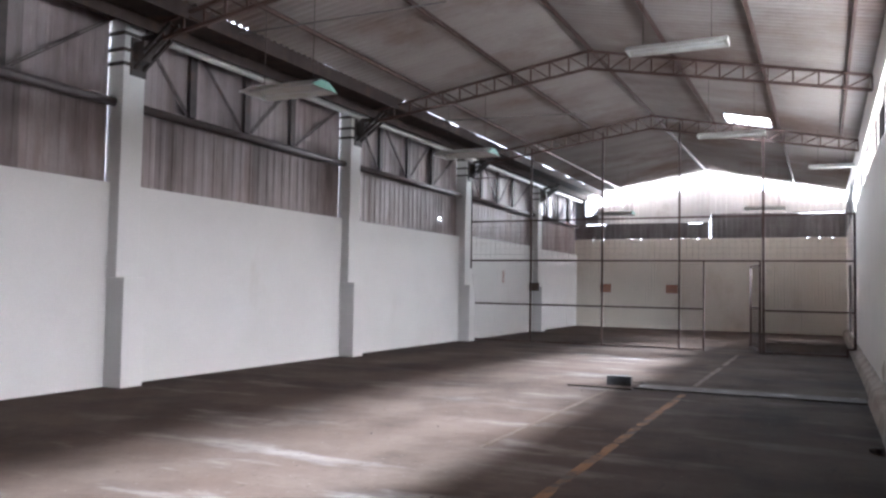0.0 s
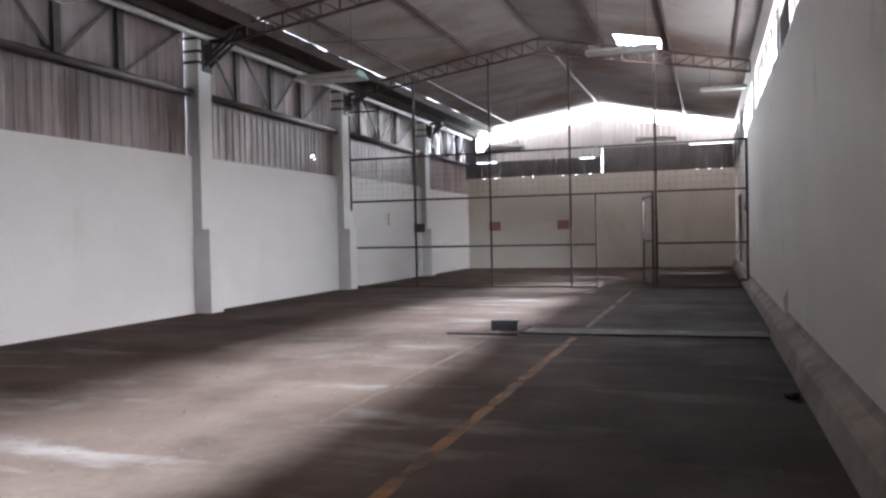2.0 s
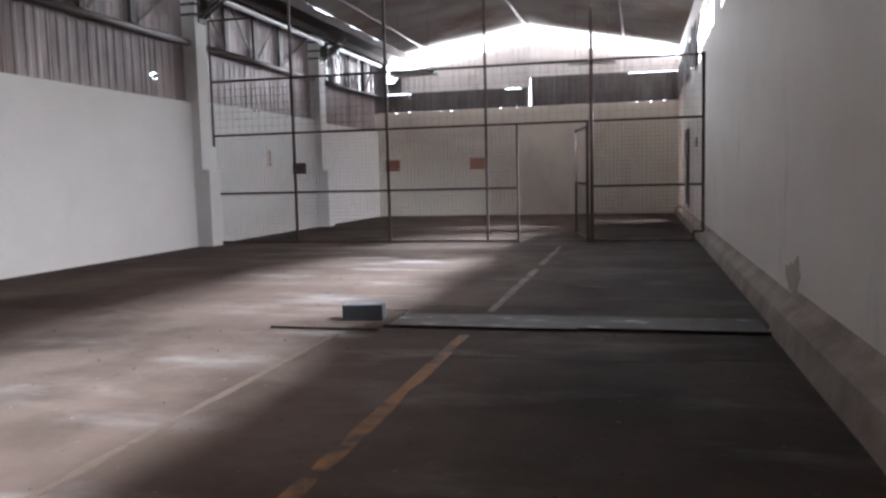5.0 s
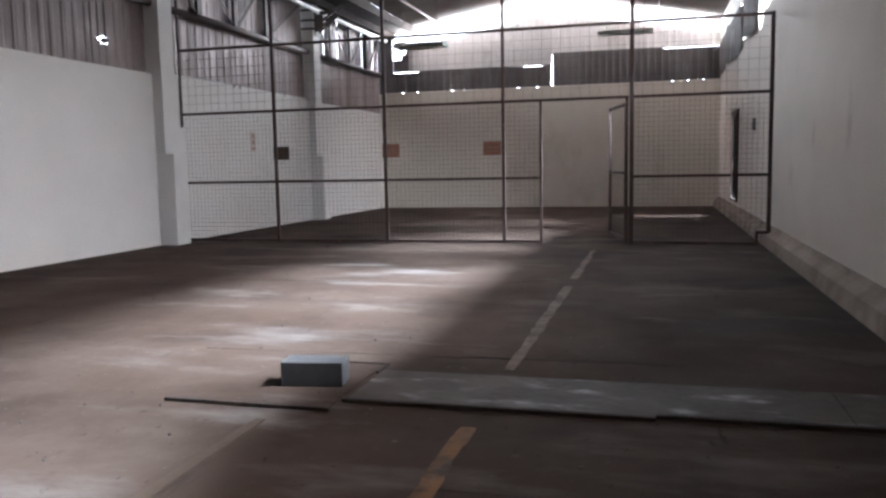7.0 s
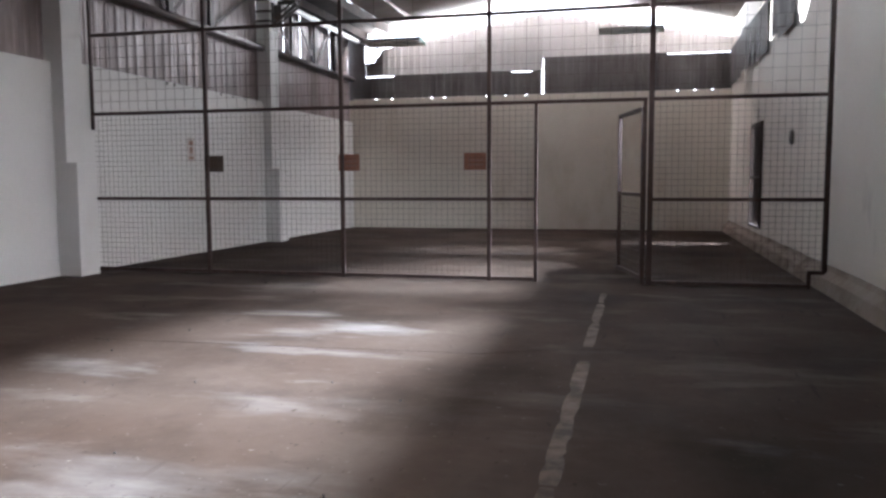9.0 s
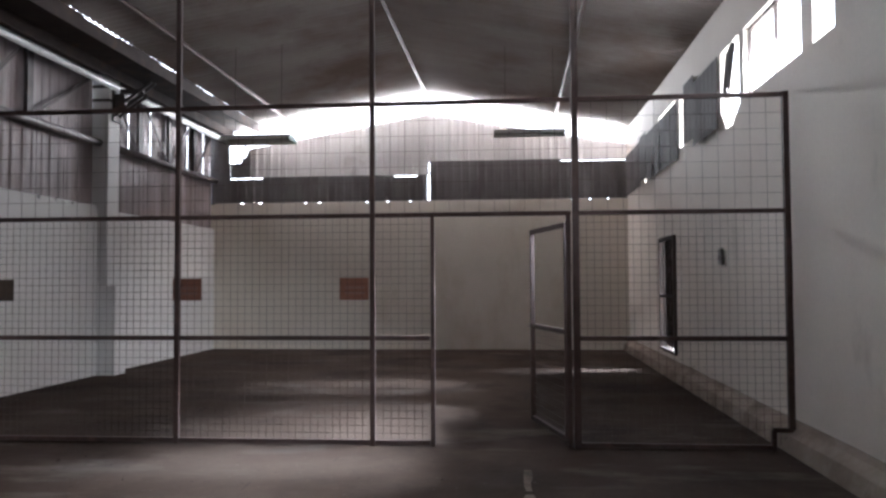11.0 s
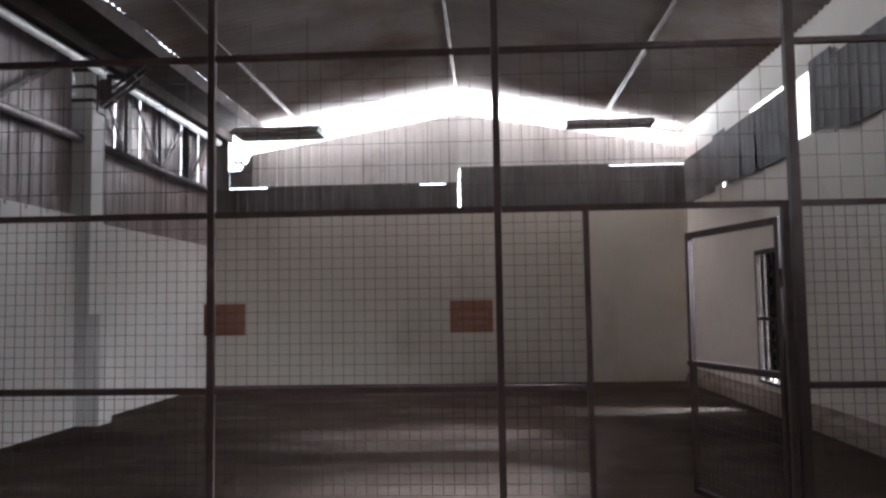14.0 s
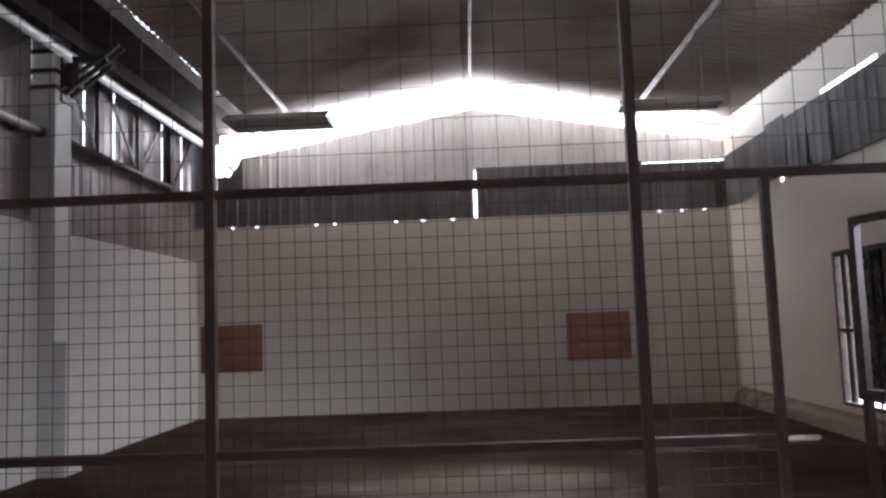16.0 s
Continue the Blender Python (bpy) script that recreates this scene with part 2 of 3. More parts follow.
ht.links.new(glow.outputs[0], ht.nodes["Material Output"].inputs[0])


# ---- mesh helpers ----
def box(bm, x0, x1, y0, y1, z0, z1, bevel=0.0):
    m = Matrix.Translation(((x0 + x1) / 2, (y0 + y1) / 2, (z0 + z1) / 2)) @ Matrix.Diagonal((abs(x1 - x0), abs(y1 - y0), abs(z1 - z0), 1))
    r = bmesh.ops.create_cube(bm, size=1, matrix=m)
    if bevel:
        es = list({e for v in r["verts"] for e in v.link_edges})
        bmesh.ops.bevel(bm, geom=es, offset=bevel, segments=2, affect="EDGES", profile=0.5)


def bar(bm, p, q, w, h=None, sides=4):
    """A straight bar from p to q: a box section w by h, or a round one of that diameter."""
    p, q = Vector(p), Vector(q)
    d = q - p
    up = Vector((0, 0, 1)) if abs(d.normalized().z) < 0.95 else Vector((0, 1, 0))
    s = d.cross(up).normalized()
    u = s.cross(d).normalized()
    h = h or w
    ring = []
    for i in range(sides):
        a = 2 * math.pi * (i + 0.5) / sides
        k = math.sqrt(2) if sides == 4 else 1
        ring.append(s * (math.cos(a) * w / 2 * k) + u * (math.sin(a) * h / 2 * k))
    va = [bm.verts.new(p + o) for o in ring]
    vb = [bm.verts.new(q + o) for o in ring]
    for i in range(sides):
        j = (i + 1) % sides
        f = bm.faces.new((va[i], va[j], vb[j], vb[i]))
        f.smooth = sides > 6
    bm.faces.new(va[::-1])
    bm.faces.new(vb)


def mesh_of(bm, name, mat):
    bmesh.ops.recalc_face_normals(bm, faces=bm.faces)
    me = bpy.data.meshes.new(name)
    bm.to_mesh(me)
    bm.free()
    me.materials.append(mat)
    return me


def part(name, bm, mat, parent=None, label=""):
    ob = new(name, mesh_of(bm, name, mat))
    if parent is not None:
        ob.parent = parent
    if label:
        tagged(ob, label)
    return ob


def thing(name, x, y, z, label, category, group="", kind=""):
    ob = new(name)
    ob.empty_display_size = 0.1
    ob.location = (x, y, z)
    return tagged(ob, label, category, group, kind)


def boxes(name, mat, rows, label="", category="", kind="structure", bevel=0.0, parent=None):
    bm = bmesh.new()
    for r in rows:
        box(bm, *r, bevel=bevel)
    ob = part(name, bm, mat, parent, label)
    if parent is None:
        tagged(ob, label, category, "", kind)
    return ob


def ribbed(width, height, pitch=0.2, depth=0.03, thick=0.004, top=None, bottom=None):
    """A ribbed sheet in its own x (width) and z (height), ribs proud towards -y. top(x) and bottom(x) may slope the ends."""
    xs = []
    n = max(1, round(width / pitch))
    p = width / n
    for i in range(n):
        for f, d in ((0.0, 0), (0.55, 0), (0.65, 1), (0.9, 1)):
            xs.append(((i + f) * p, d * depth))
    xs.append((width, 0))
    bm = bmesh.new()
    rows = []
    for off in (0, thick):
        lo = [bm.verts.new((x, -d + off, bottom(x) if bottom else 0)) for x, d in xs]
        hi = [bm.verts.new((x, -d + off, top(x) if top else height)) for x, d in xs]
        rows.append((lo, hi))
    for i in range(len(xs) - 1):
        (a, b), (c, d) = rows
        bm.faces.new((a[i], a[i + 1], b[i + 1], b[i]))
        bm.faces.new((c[i + 1], c[i], d[i], d[i + 1]))
        bm.faces.new((a[i + 1], a[i], c[i], c[i + 1]))
        bm.faces.new((b[i], b[i + 1], d[i + 1], d[i]))
    for k in (0, -1):
        (a, b), (c, d) = rows
        bm.faces.new((a[k], b[k], d[k], c[k]))
    return bm


# ---- ground, floor and walls ----
boxes("ground", EARTH, [(-900, 900, -900, 900, -0.6, -0.15)], "pale dusty earth yard around the warehouse", "ground")
# added glowing board outside, standing in for blown-out sky
boxes("backdrop", SKY_BOARD, [(-140, 130, YN + 70, YN + 70.5, -0.2, 70)], "glowing white board added behind the warehouse in place of bright sky", "sky")
bm = bmesh.new()
box(bm, XL - 0.3, XR + 0.3, YS - 0.3, YN + 0.3, -0.4, 0.0)
tagged(part("floor", bm, CONCRETE), "worn grey-brown concrete floor with dust and stains", "floor", "", "structure")

boxes("wall_west", WHITE, [(XL - 0.2, XL, YS - 0.2, YN + 0.2, 0, 3.16)], "white painted masonry wall below metal cladding", "wall")
boxes("wall_south", SHEET, [(XL - 0.2, XR + 0.25, YS - 0.25, YS, 0, 6.9)], "plain dusty grey end wall", "wall")

# east wall: solid up to the sills, with a row of high openings
bm = bmesh.new()
box(bm, XR, XR + 0.18, YS, 25.62, 0, SILL)
box(bm, XR, XR + 0.18, 25.62, 26.45, 0, 3.8)
for i in range(6):
    u, v = i / 6, (i + 1) / 6
    box(bm, XR, XR + 0.18, 25.62 + 0.42 * u, 25.62 + 0.42 * v, 3.8, 4.03 - 0.23 * v)
    box(bm, XR, XR + 0.18, 26.45 - 0.2 * v, 26.45 - 0.2 * u, 3.8, 4.03 - 0.23 * v)
for a, b in ((26.45, 27.97), (28.1, 29.75), (31.2, 32.78), (32.92, YN + 0.2)):
    box(bm, XR, XR + 0.18, a, b, 0, SILL)
for a, b, top in ((27.97, 28.1, 3.93), (32.78, 32.92, 3.88)):
    box(bm, XR, XR + 0.18, a, b, 0, top)
box(bm, XR, XR + 0.18, 29.75, 31.2, 0, 0.4)
box(bm, XR, XR + 0.18, 29.75, 31.2, 2.56, SILL)
y = YS
for a, b in OPENINGS:
    if a < 28:
        box(bm, XR, XR + 0.18, y, a, SILL, HEAD)
    y = b
for a, b, low in ((26.52, 27.97, SILL), (27.97, 28.1, 4.15), (28.1, 28.72, SILL), (29.28, 29.62, SILL), (31.25, 32.78, SILL), (32.78, 32.92, 4.1), (32.92, YN + 0.2, SILL)):
    box(bm, XR, XR + 0.18, a, b, low, HEAD)
box(bm, XR, XR + 0.18, 29.62, 31.25, SILL, 4.87)
for a, b, low in ((YS, 29.62, HEAD), (29.62, 31.25, 4.96), (31.25, YN + 0.2, HEAD)):
    box(bm, XR, XR + 0.18, a, b, low, roof_z(XR) + 0.05)
tagged(part("wall_east", bm, PLASTER), "dull white plastered wall with a row of high openings", "wall", "", "structure")

# north wall: masonry with small gaps along its top
bm = bmesh.new()
box(bm, XL, XR, YN, YN + 0.2, 0, 3.8)
box(bm, XL - 0.2, XL, YN, YN + 0.19, 3.165, 3.8)
x = XL
for g in (-9.4, -8.9, -7.68, -7.3, -6.05, -5.5, -4.9, -0.75, -0.3, 0.15):
    box(bm, x, g - 0.03, YN + 0.02, YN + 0.18, 3.8, 3.835)
    x = g + 0.03
box(bm, x, XR, YN + 0.02, YN + 0.18, 3.8, 3.835)
tagged(part("wall_north", bm, WARM_LIT_WHITE), "dull painted masonry end wall below grey sheeting, warm light put into its colour", "wall", "", "structure")


def gap_low(x):
    return 6.1 - 0.172 * abs(x + 4.43)


# north gable sheeting: each sheet a piece
north = thing("gable_cladding", -4.43, YN, 3.8, "grey and pale metal sheets closing the gable with a bright gap under the roof", "cladding", "", "structure")


def north_sheet(x0, x1, z0, z1, y, mat, top=None):
    w = x1 - x0
    b = ribbed(w, z1 - z0, 0.22, 0.025, top=(lambda u: top(x0 + u) - z0) if top else None)
    o = part("sheet", b, mat, north)
    o.location = (x0 + 4.43, y - YN, z0 - 3.8)


xs = [-9.72 + i * 0.88 for i in range(7)]
for a, b in zip(xs[:-1], xs[1:]):
    if a > -5.4:
        north_sheet(a, -4.74, 3.835, 4.465, YN + 0.04, SHEET_DARK)
        north_sheet(-4.74, -4.46, 3.835, 4.52, YN + 0.04, SHEET_DARK)
    else:
        north_sheet(a, b, 3.835, 4.465 if a < -9.5 else 4.52, YN + 0.04, SHEET_DARK)
xs = [-4.40 + i * 0.84 for i in range(7)]
for a, b in zip(xs[:-1], xs[1:]):
    north_sheet(a, min(b, XR), 3.835, 4.80 if a > -1.2 else 4.86, YN + 0.04, SHEET_DARK)
for x0, x1, z0 in ((-9.2, -4.43, 4.505), (-4.43, XR, 4.83)):
    for i in range(6):
        w = (x1 - x0) / 6
        north_sheet(x0 + i * w, x0 + (i + 1) * w, z0, 6, YN + 0.1, SHEET_PALE, top=gap_low)
boxes("gable_rail", GIRT, [(-9.72, XR, YN + 0.14, YN + 0.19, 4.55, 4.6), (XL, -9.2, YN + 0.12, YN + 0.17, 4.84, 4.9)],
      "thin steel rails carrying the gable sheets", "rail")
boxes("corner_sheet", SHEET_DARK, [(XL - 0.2, -9.72, YN + 0.03, YN + 0.06, 3.8, 4.86), (XL - 0.2, -9.76, YN + 0.07, YN + 0.1, 4.86, 5.8), (-9.72, -9.2, YN + 0.07, YN + 0.1, 4.505, 4.84)], "grey sheet filling the corner of the end wall", "cladding")

bm = bmesh.new()
prev = None
for i in range(15):
    u = i / 14
    x = -9.75 + 0.6 * u
    z = 4.88 + 0.03 * math.sin(9 * u) + 0.03 * math.sin(23 * u + 1) + 0.44 * max(0.0, (u - 0.3) / 0.7) ** 1.1
    cur = [bm.verts.new(v) for v in ((x, YN + 0.12, 4.84), (x, YN + 0.12, z), (x, YN + 0.13, z), (x, YN + 0.13, 4.84))]
    if prev:
        for a in range(4):
            q = (a + 1) % 4
            bm.faces.new((prev[a], prev[q], cur[q], cur[a]))
    prev = cur
bar(bm, (-9.72, YN + 0.115, 5.46), (-9.3, YN + 0.115, 5.5), 0.02, 0.04)
for strip in (((-9.28, 5.52), (-9.33, 5.36), (-9.42, 5.3), (-9.46, 5.12), (-9.4, 5.0)), ((-9.7, 5.2), (-9.58, 5.08), (-9.5, 5.12), (-9.44, 5.06))):
    for (xa, za), (xb, zb) in zip(strip[:-1], strip[1:]):
        bar(bm, (xa, YN + 0.11, za), (xb, YN + 0.11, zb), 0.012, 0.045)
tagged(part("torn_edge", bm, SHEET_DARK), "torn ragged sheet edge in the gable corner", "cladding", "", "structure")

# west cladding: two rows of ribbed sheets between the columns
west = thing("west_cladding", XL, 16, 3.16, "dusty grey ribbed metal sheets above the white wall", "cladding", "", "structure")
low_mesh, high_mesh = {}, {}
HOLE = (21.72, 3.6)


def holed_sheet(width, height, cx, cz, rx=0.14, rz=0.06):
    """A flat stretch of sheet with a ragged oval hole and its flap bent inwards."""
    bm = bmesh.new()
    nx, nz = 26, 64
    grid = [[[bm.verts.new((width * i / nx, -0.014 * (i % 9 in (4, 5, 6)) + off, height * k / nz)) for k in range(nz + 1)] for i in range(nx + 1)] for off in (0, 0.004)]
    for i in range(nx):
        for k in range(nz):
            u, v = (width * (i + 0.5) / nx - cx) / rx, (height * (k + 0.5) / nz - cz) / rz
            if u * u + v * v < 1 + 0.3 * math.sin(5 * math.atan2(v, u)):
                continue
            for t in (0, 1):
                g = grid[t]
                bm.faces.new((g[i][k], g[i + 1][k], g[i + 1][k + 1], g[i][k + 1]))
    prev = None
    for i in range(9):
        u = -0.7 + 1.4 * i / 8
        low = cz - rz * math.sqrt(1 - u * u) * 0.9
        cur = [bm.verts.new((cx + rx * u, -y, z)) for y, z in ((0.0, low), (0.05, low + 0.05), (0.045, low + 0.09 - 0.03 * abs(u)))]
        if prev:
            for a in (0, 1):
                bm.faces.new((prev[a], cur[a], cur[a + 1], prev[a + 1]))
        prev = cur
    loose = [v for v in bm.verts if not v.link_faces]
    bmesh.ops.delete(bm, geom=loose, context="VERTS")
    return bm


for k in range(-1, len(COLS)):
    a = COLS[k] + COL_W if k >= 0 else YS
    b = COLS[k + 1] - (0.014 if k < 2 else 0.0) if k + 1 < len(COLS) else YN
    n = max(1, round((b - a) / 0.52))
    w = (b - a) / n
    for i in range(n):
        gap = 0.0
        for z0, h, store, mat, dx in ((3.1, 1.4, low_mesh, SHEET, 0.0), (4.42, 1.36, high_mesh, SHEET, -0.012)):
            gap = 0.0
            if z0 < 4 and (k, i) == (2, 4):
                gap = 0.014
            elif z0 > 4 and k == 4 and i > 0:
                gap = 0.013
            if z0 < 4 and k == 3:
                z0, h = 3.2, 1.3
            lap = -gap if gap else (0.035 if i < n - 1 else 0.0)
            if z0 < 4 and a + i * w < HOLE[0] < a + (i + 1) * w:
                o = part("sheet", holed_sheet(w, h, HOLE[0] - a - i * w, HOLE[1] - z0), SHEET, west)
                o.matrix_basis = Matrix.Translation((-0.1, a + i * w - 16, z0 - 3.16)) @ Matrix.Rotation(radians(90), 4, "Z")
                continue
            key = (round(w, 4), lap, h)
            if key not in store:
                store[key] = mesh_of(ribbed(w + lap, h, 0.27, 0.011), "sheet", mat)
            o = new("sheet", store[key])
            o.parent = west
            # local x runs along world y, ribs face the hall
            o.matrix_basis = Matrix.Translation((-0.1 + dx - 0.014 * (i % 2), a + i * w - 16, z0 - 3.16)) @ Matrix.Rotation(radians(90), 4, "Z")

bm = bmesh.new()
y = COLS[3] + COL_W
for g in (25.86, 26.1, 27.8, 28.3, 28.82):
    box(bm, XL - 0.16, XL - 0.02, y, g - 0.035, 3.16, 3.225)
    y = g + 0.035
box(bm, XL - 0.16, XL - 0.02, y, COLS[4], 3.16, 3.225)
tagged(part("wall_plate", bm, WHITE), "rough mortar fill under the cladding with small gaps", "wall plate", "", "structure")

# ---- roof ----
bm = bmesh.new()
pitch = 0.177
steps = int((YN + 0.5 - YS + 0.4) / (pitch / 4))
SKY = (-2.48, -1.38, 22.4, 23.6)
for xs in ([RIDGE_X, -8.85], [RIDGE_X, SKY[0], SKY[1], XR + 0.5]):
    prev = None
    for i in range(steps + 1):
        y = YS - 0.4 + i * pitch / 4
        dz = 0.025 * math.sin(2 * math.pi * i / 4 + 0.4) + 0.03
        cur = [[bm.verts.new((x, y, roof_z(x) + dz + thick)) for x in xs] for thick in (0, 0.008)]
        if prev:
            for k in range(len(xs) - 1):
                if k == 1 and SKY[2] < y < SKY[3]:
                    continue
                for t in (0, 1):
                    bm.faces.new((prev[t][k], prev[t][k + 1], cur[t][k + 1], cur[t][k]))
            for e in (0, -1):
                bm.faces.new((prev[0][e], cur[0][e], cur[1][e], prev[1][e]))
        prev = cur
tagged(part("ceiling", bm, ROOFING), "corrugated roof sheets, grey with brown stains", "ceiling", "", "structure")
# ridge cap above the ridge, and the sheet over the gutter
bm = bmesh.new()
for s in (-1, 1):
    bar(bm, (RIDGE_X + s * 0.14, YS, roof_z(RIDGE_X + 0.14) + 0.1), (RIDGE_X + s * 0.14, YN + 0.4, roof_z(RIDGE_X + 0.14) + 0.1), 0.3, 0.012)
tagged(part("ridge_cap", bm, ROOFING), "folded metal ridge cap", "roofing", "", "structure")
gut = thing("gutter", XL, YS, 5.76, "dark steel box gutter along the eaves", "gutter", "", "structure")
for nm, r in (("floor_plate", (-0.15, 1.278, 0, YN + 0.1 - YS, 0, 0.03)),
              ("beam", (0.42, 0.48, 0, YN + 0.1 - YS, -0.2, -0.002)), ("back_plate", (-0.2, -0.152, 0, YN - YS, -0.06, 0.22))):
    bm = bmesh.new()
    box(bm, *r)
    part(nm, bm, GUTTER_STEEL, gut)

bm = bmesh.new()
lip_step = 0.531
for i in range(int((YN - YS) / lip_step)):
    box(bm, 1.28, 1.31, i * lip_step, (i + 1) * lip_step, -0.14, random.choice((0.085, 0.1, 0.1, 0.112, 0.15) if i > 42 else (0.105, 0.118, 0.135, 0.15, 0.15)))
part("lip", bm, GUTTER_STEEL, gut)

# skylight left open between the sheets, crossed by bars
sk = thing("skylight", (SKY[0] + SKY[1]) / 2, (SKY[2] + SKY[3]) / 2, roof_z(-1.9), "milky roof light crossed by thin bars", "skylight", "", "structure")
for i in range(7):
    bm = bmesh.new()
    x = SKY[0] + (SKY[1] - SKY[0]) * i / 6
    bar(bm, (x, SKY[2] + 0.62, roof_z(x) - 0.01), (x, SKY[3], roof_z(x) - 0.01), 0.06 if i % 2 else 0.03, 0.03)
    o = part("glazing_bar", bm, RUST, sk)
    o.matrix_parent_inverse = Matrix.Translation(-sk.location)

bm = bmesh.new()
bar(bm, (SKY[0], SKY[2] + 0.55, roof_z(SKY[0]) - 0.01), (SKY[1], SKY[2] + 0.55, roof_z(SKY[1]) - 0.01), 0.14, 0.03)
o = part("cross_bar", bm, RUST, sk)
o.matrix_parent_inverse = Matrix.Translation(-sk.location)

bm = bmesh.new()
bar(bm, (SKY[0], (SKY[2] + SKY[3]) / 2, roof_z(SKY[0]) + 0.05), (SKY[1], (SKY[2] + SKY[3]) / 2, roof_z(SKY[1]) + 0.05), SKY[3] - SKY[2] + 0.1, 0.004)
o = part("milky_sheet", bm, MILKY, sk, "milky translucent roof sheet")
o.matrix_parent_inverse = Matrix.Translation(-sk.location)

# ---- purlins and trusses ----
def channel(bm, p, q, w, h, t=0.008):
    """An open C section lying along y."""
    x, z = p[0], p[2]
    box(bm, x - w / 2, x + w / 2, p[1], q[1], z - t, z)
    box(bm, x - w / 2, x + w / 2, p[1], q[1], z - h, z - h + t)
    box(bm, x - w / 2, x - w / 2 + t, p[1], q[1], z - h + t, z - t)


for x in PURLINS:
    o = thing("purlin", x, YS, roof_z(x), "rust-brown steel roof purlin running under the sheets", "purlin", "roof purlins", "structure")
    bm = bmesh.new()
    channel(bm, (0, 0, -0.004), (0, (YN if x not in (-6.2, -2.8, 0.25) else 23.2) - YS, -0.004), 0.05, 0.075)
    part("channel", bm, RUST, o)
    bm = bmesh.new()
    box(bm, -0.045, 0.045, 0, 0.1, -0.1, -0.085)
    part("cleat", bm, RUST, o)


def truss(y):
    t = thing("truss", RIDGE_X, y, RIDGE_Z - 0.12, "rust-brown light steel lattice roof truss", "truss", "roof trusses", "structure")
    for s, end, slope in ((-1, -9.35, SLOPE_W), (1, XR - 0.02, SLOPE_E)):
        run = abs(end - RIDGE_X)
        n = round(run / 0.42)
        depth = 0.36

        def top(u):
            return (s * u, 0, -slope * u)

        def low(u):
            return (s * u, 0, -slope * u - depth + 0.1 * u / run)
        for nm, f in (("top_chord", top), ("bottom_chord", low)):
            bm = bmesh.new()
            bar(bm, f(0), f(run), 0.06, 0.05)
            part(nm, bm, RUST, t)
        for i in range(n + 1):
            u = run * i / n
            bm = bmesh.new()
            bar(bm, top(u), low(u), 0.03, 0.03)
            part("web_bar", bm, RUST, t)
            if i < n:
                v = run * (i + 1) / n
                bm = bmesh.new()
                bar(bm, low(u), top(v), 0.025, 0.025)
                part("web_bar", bm, RUST, t)
    return t


first = truss(COLS[0] + COL_W / 2)
for c in COLS[1:4]:
    copy_thing(first, pose(RIDGE_X, c + COL_W / 2, RIDGE_Z - 0.12))

# thin wind braces under the roof sheets
for p, q in (((-9.0, 11.1, 5.71), (-5.67, 12.45, 6.26)), ((-8.83, 18.5, 5.74), (-5.98, 21.0, 6.21))):
    bm = bmesh.new()
    bar(bm, p, q, 0.03, 0.03, 8)
    tagged(part("wind_brace", bm, BRACE), "thin pale steel rod bracing the roof", "brace", "roof rods", "structure")

# ---- columns of the west side ----
def column(y):
    c = thing("column", XL, y, 0, "white painted concrete column with a wider foot and steel brackets", "column", "west columns", "structure")
    bm = bmesh.new()
    box(bm, 0.0, 0.37, 0, COL_W, 0, 1.69, 0.012)
    part("foot", bm, WHITE, c)
    bm = bmesh.new()
    box(bm, -0.17, 0.2, 0.0, COL_W, 1.69, 5.1, 0.012)
    part("shaft", bm, WHITE, c)
    bm = bmesh.new()
    box(bm, -0.17, 0.2, 0.01, COL_W - 0.01, 5.1, 5.74, 0.01)
    part("head", bm, WHITE, c)
    for z in (5.02, 5.24, 5.5):
        bm = bmesh.new()
        box(bm, -0.15, 0.225, -0.025, COL_W + 0.025, z - 0.025, z + 0.025)
        part("strap", bm, DARK_STEEL, c)
    bm = bmesh.new()
    box(bm, 0.203, 0.23, 0.12, COL_W, 4.86, 5.46)
    box(bm, 0.23, 0.42, 0.18, COL_W - 0.04, 5.08, 5.4, 0.01)
    part("bracket", bm, DARK_STEEL, c)
    for dy in (0.2, COL_W - 0.06):
        bm = bmesh.new()
        bar(bm, (0.22, dy, 4.98), (0.8, dy, 5.4), 0.05, 0.05)
        bar(bm, (0.34, dy, 5.2), (0.95, dy, 5.62), 0.045, 0.045)
        part("knee_brace", bm, DARK_STEEL, c)
    bm = bmesh.new()
    box(bm, 0.3, 0.75, 0.24, COL_W - 0.08, 5.42, 5.5)
    part("seat_plate", bm, DARK_STEEL, c)
    return c


first = column(COLS[0])
for y in COLS[1:]:
    copy_thing(first, pose(XL, y, 0))

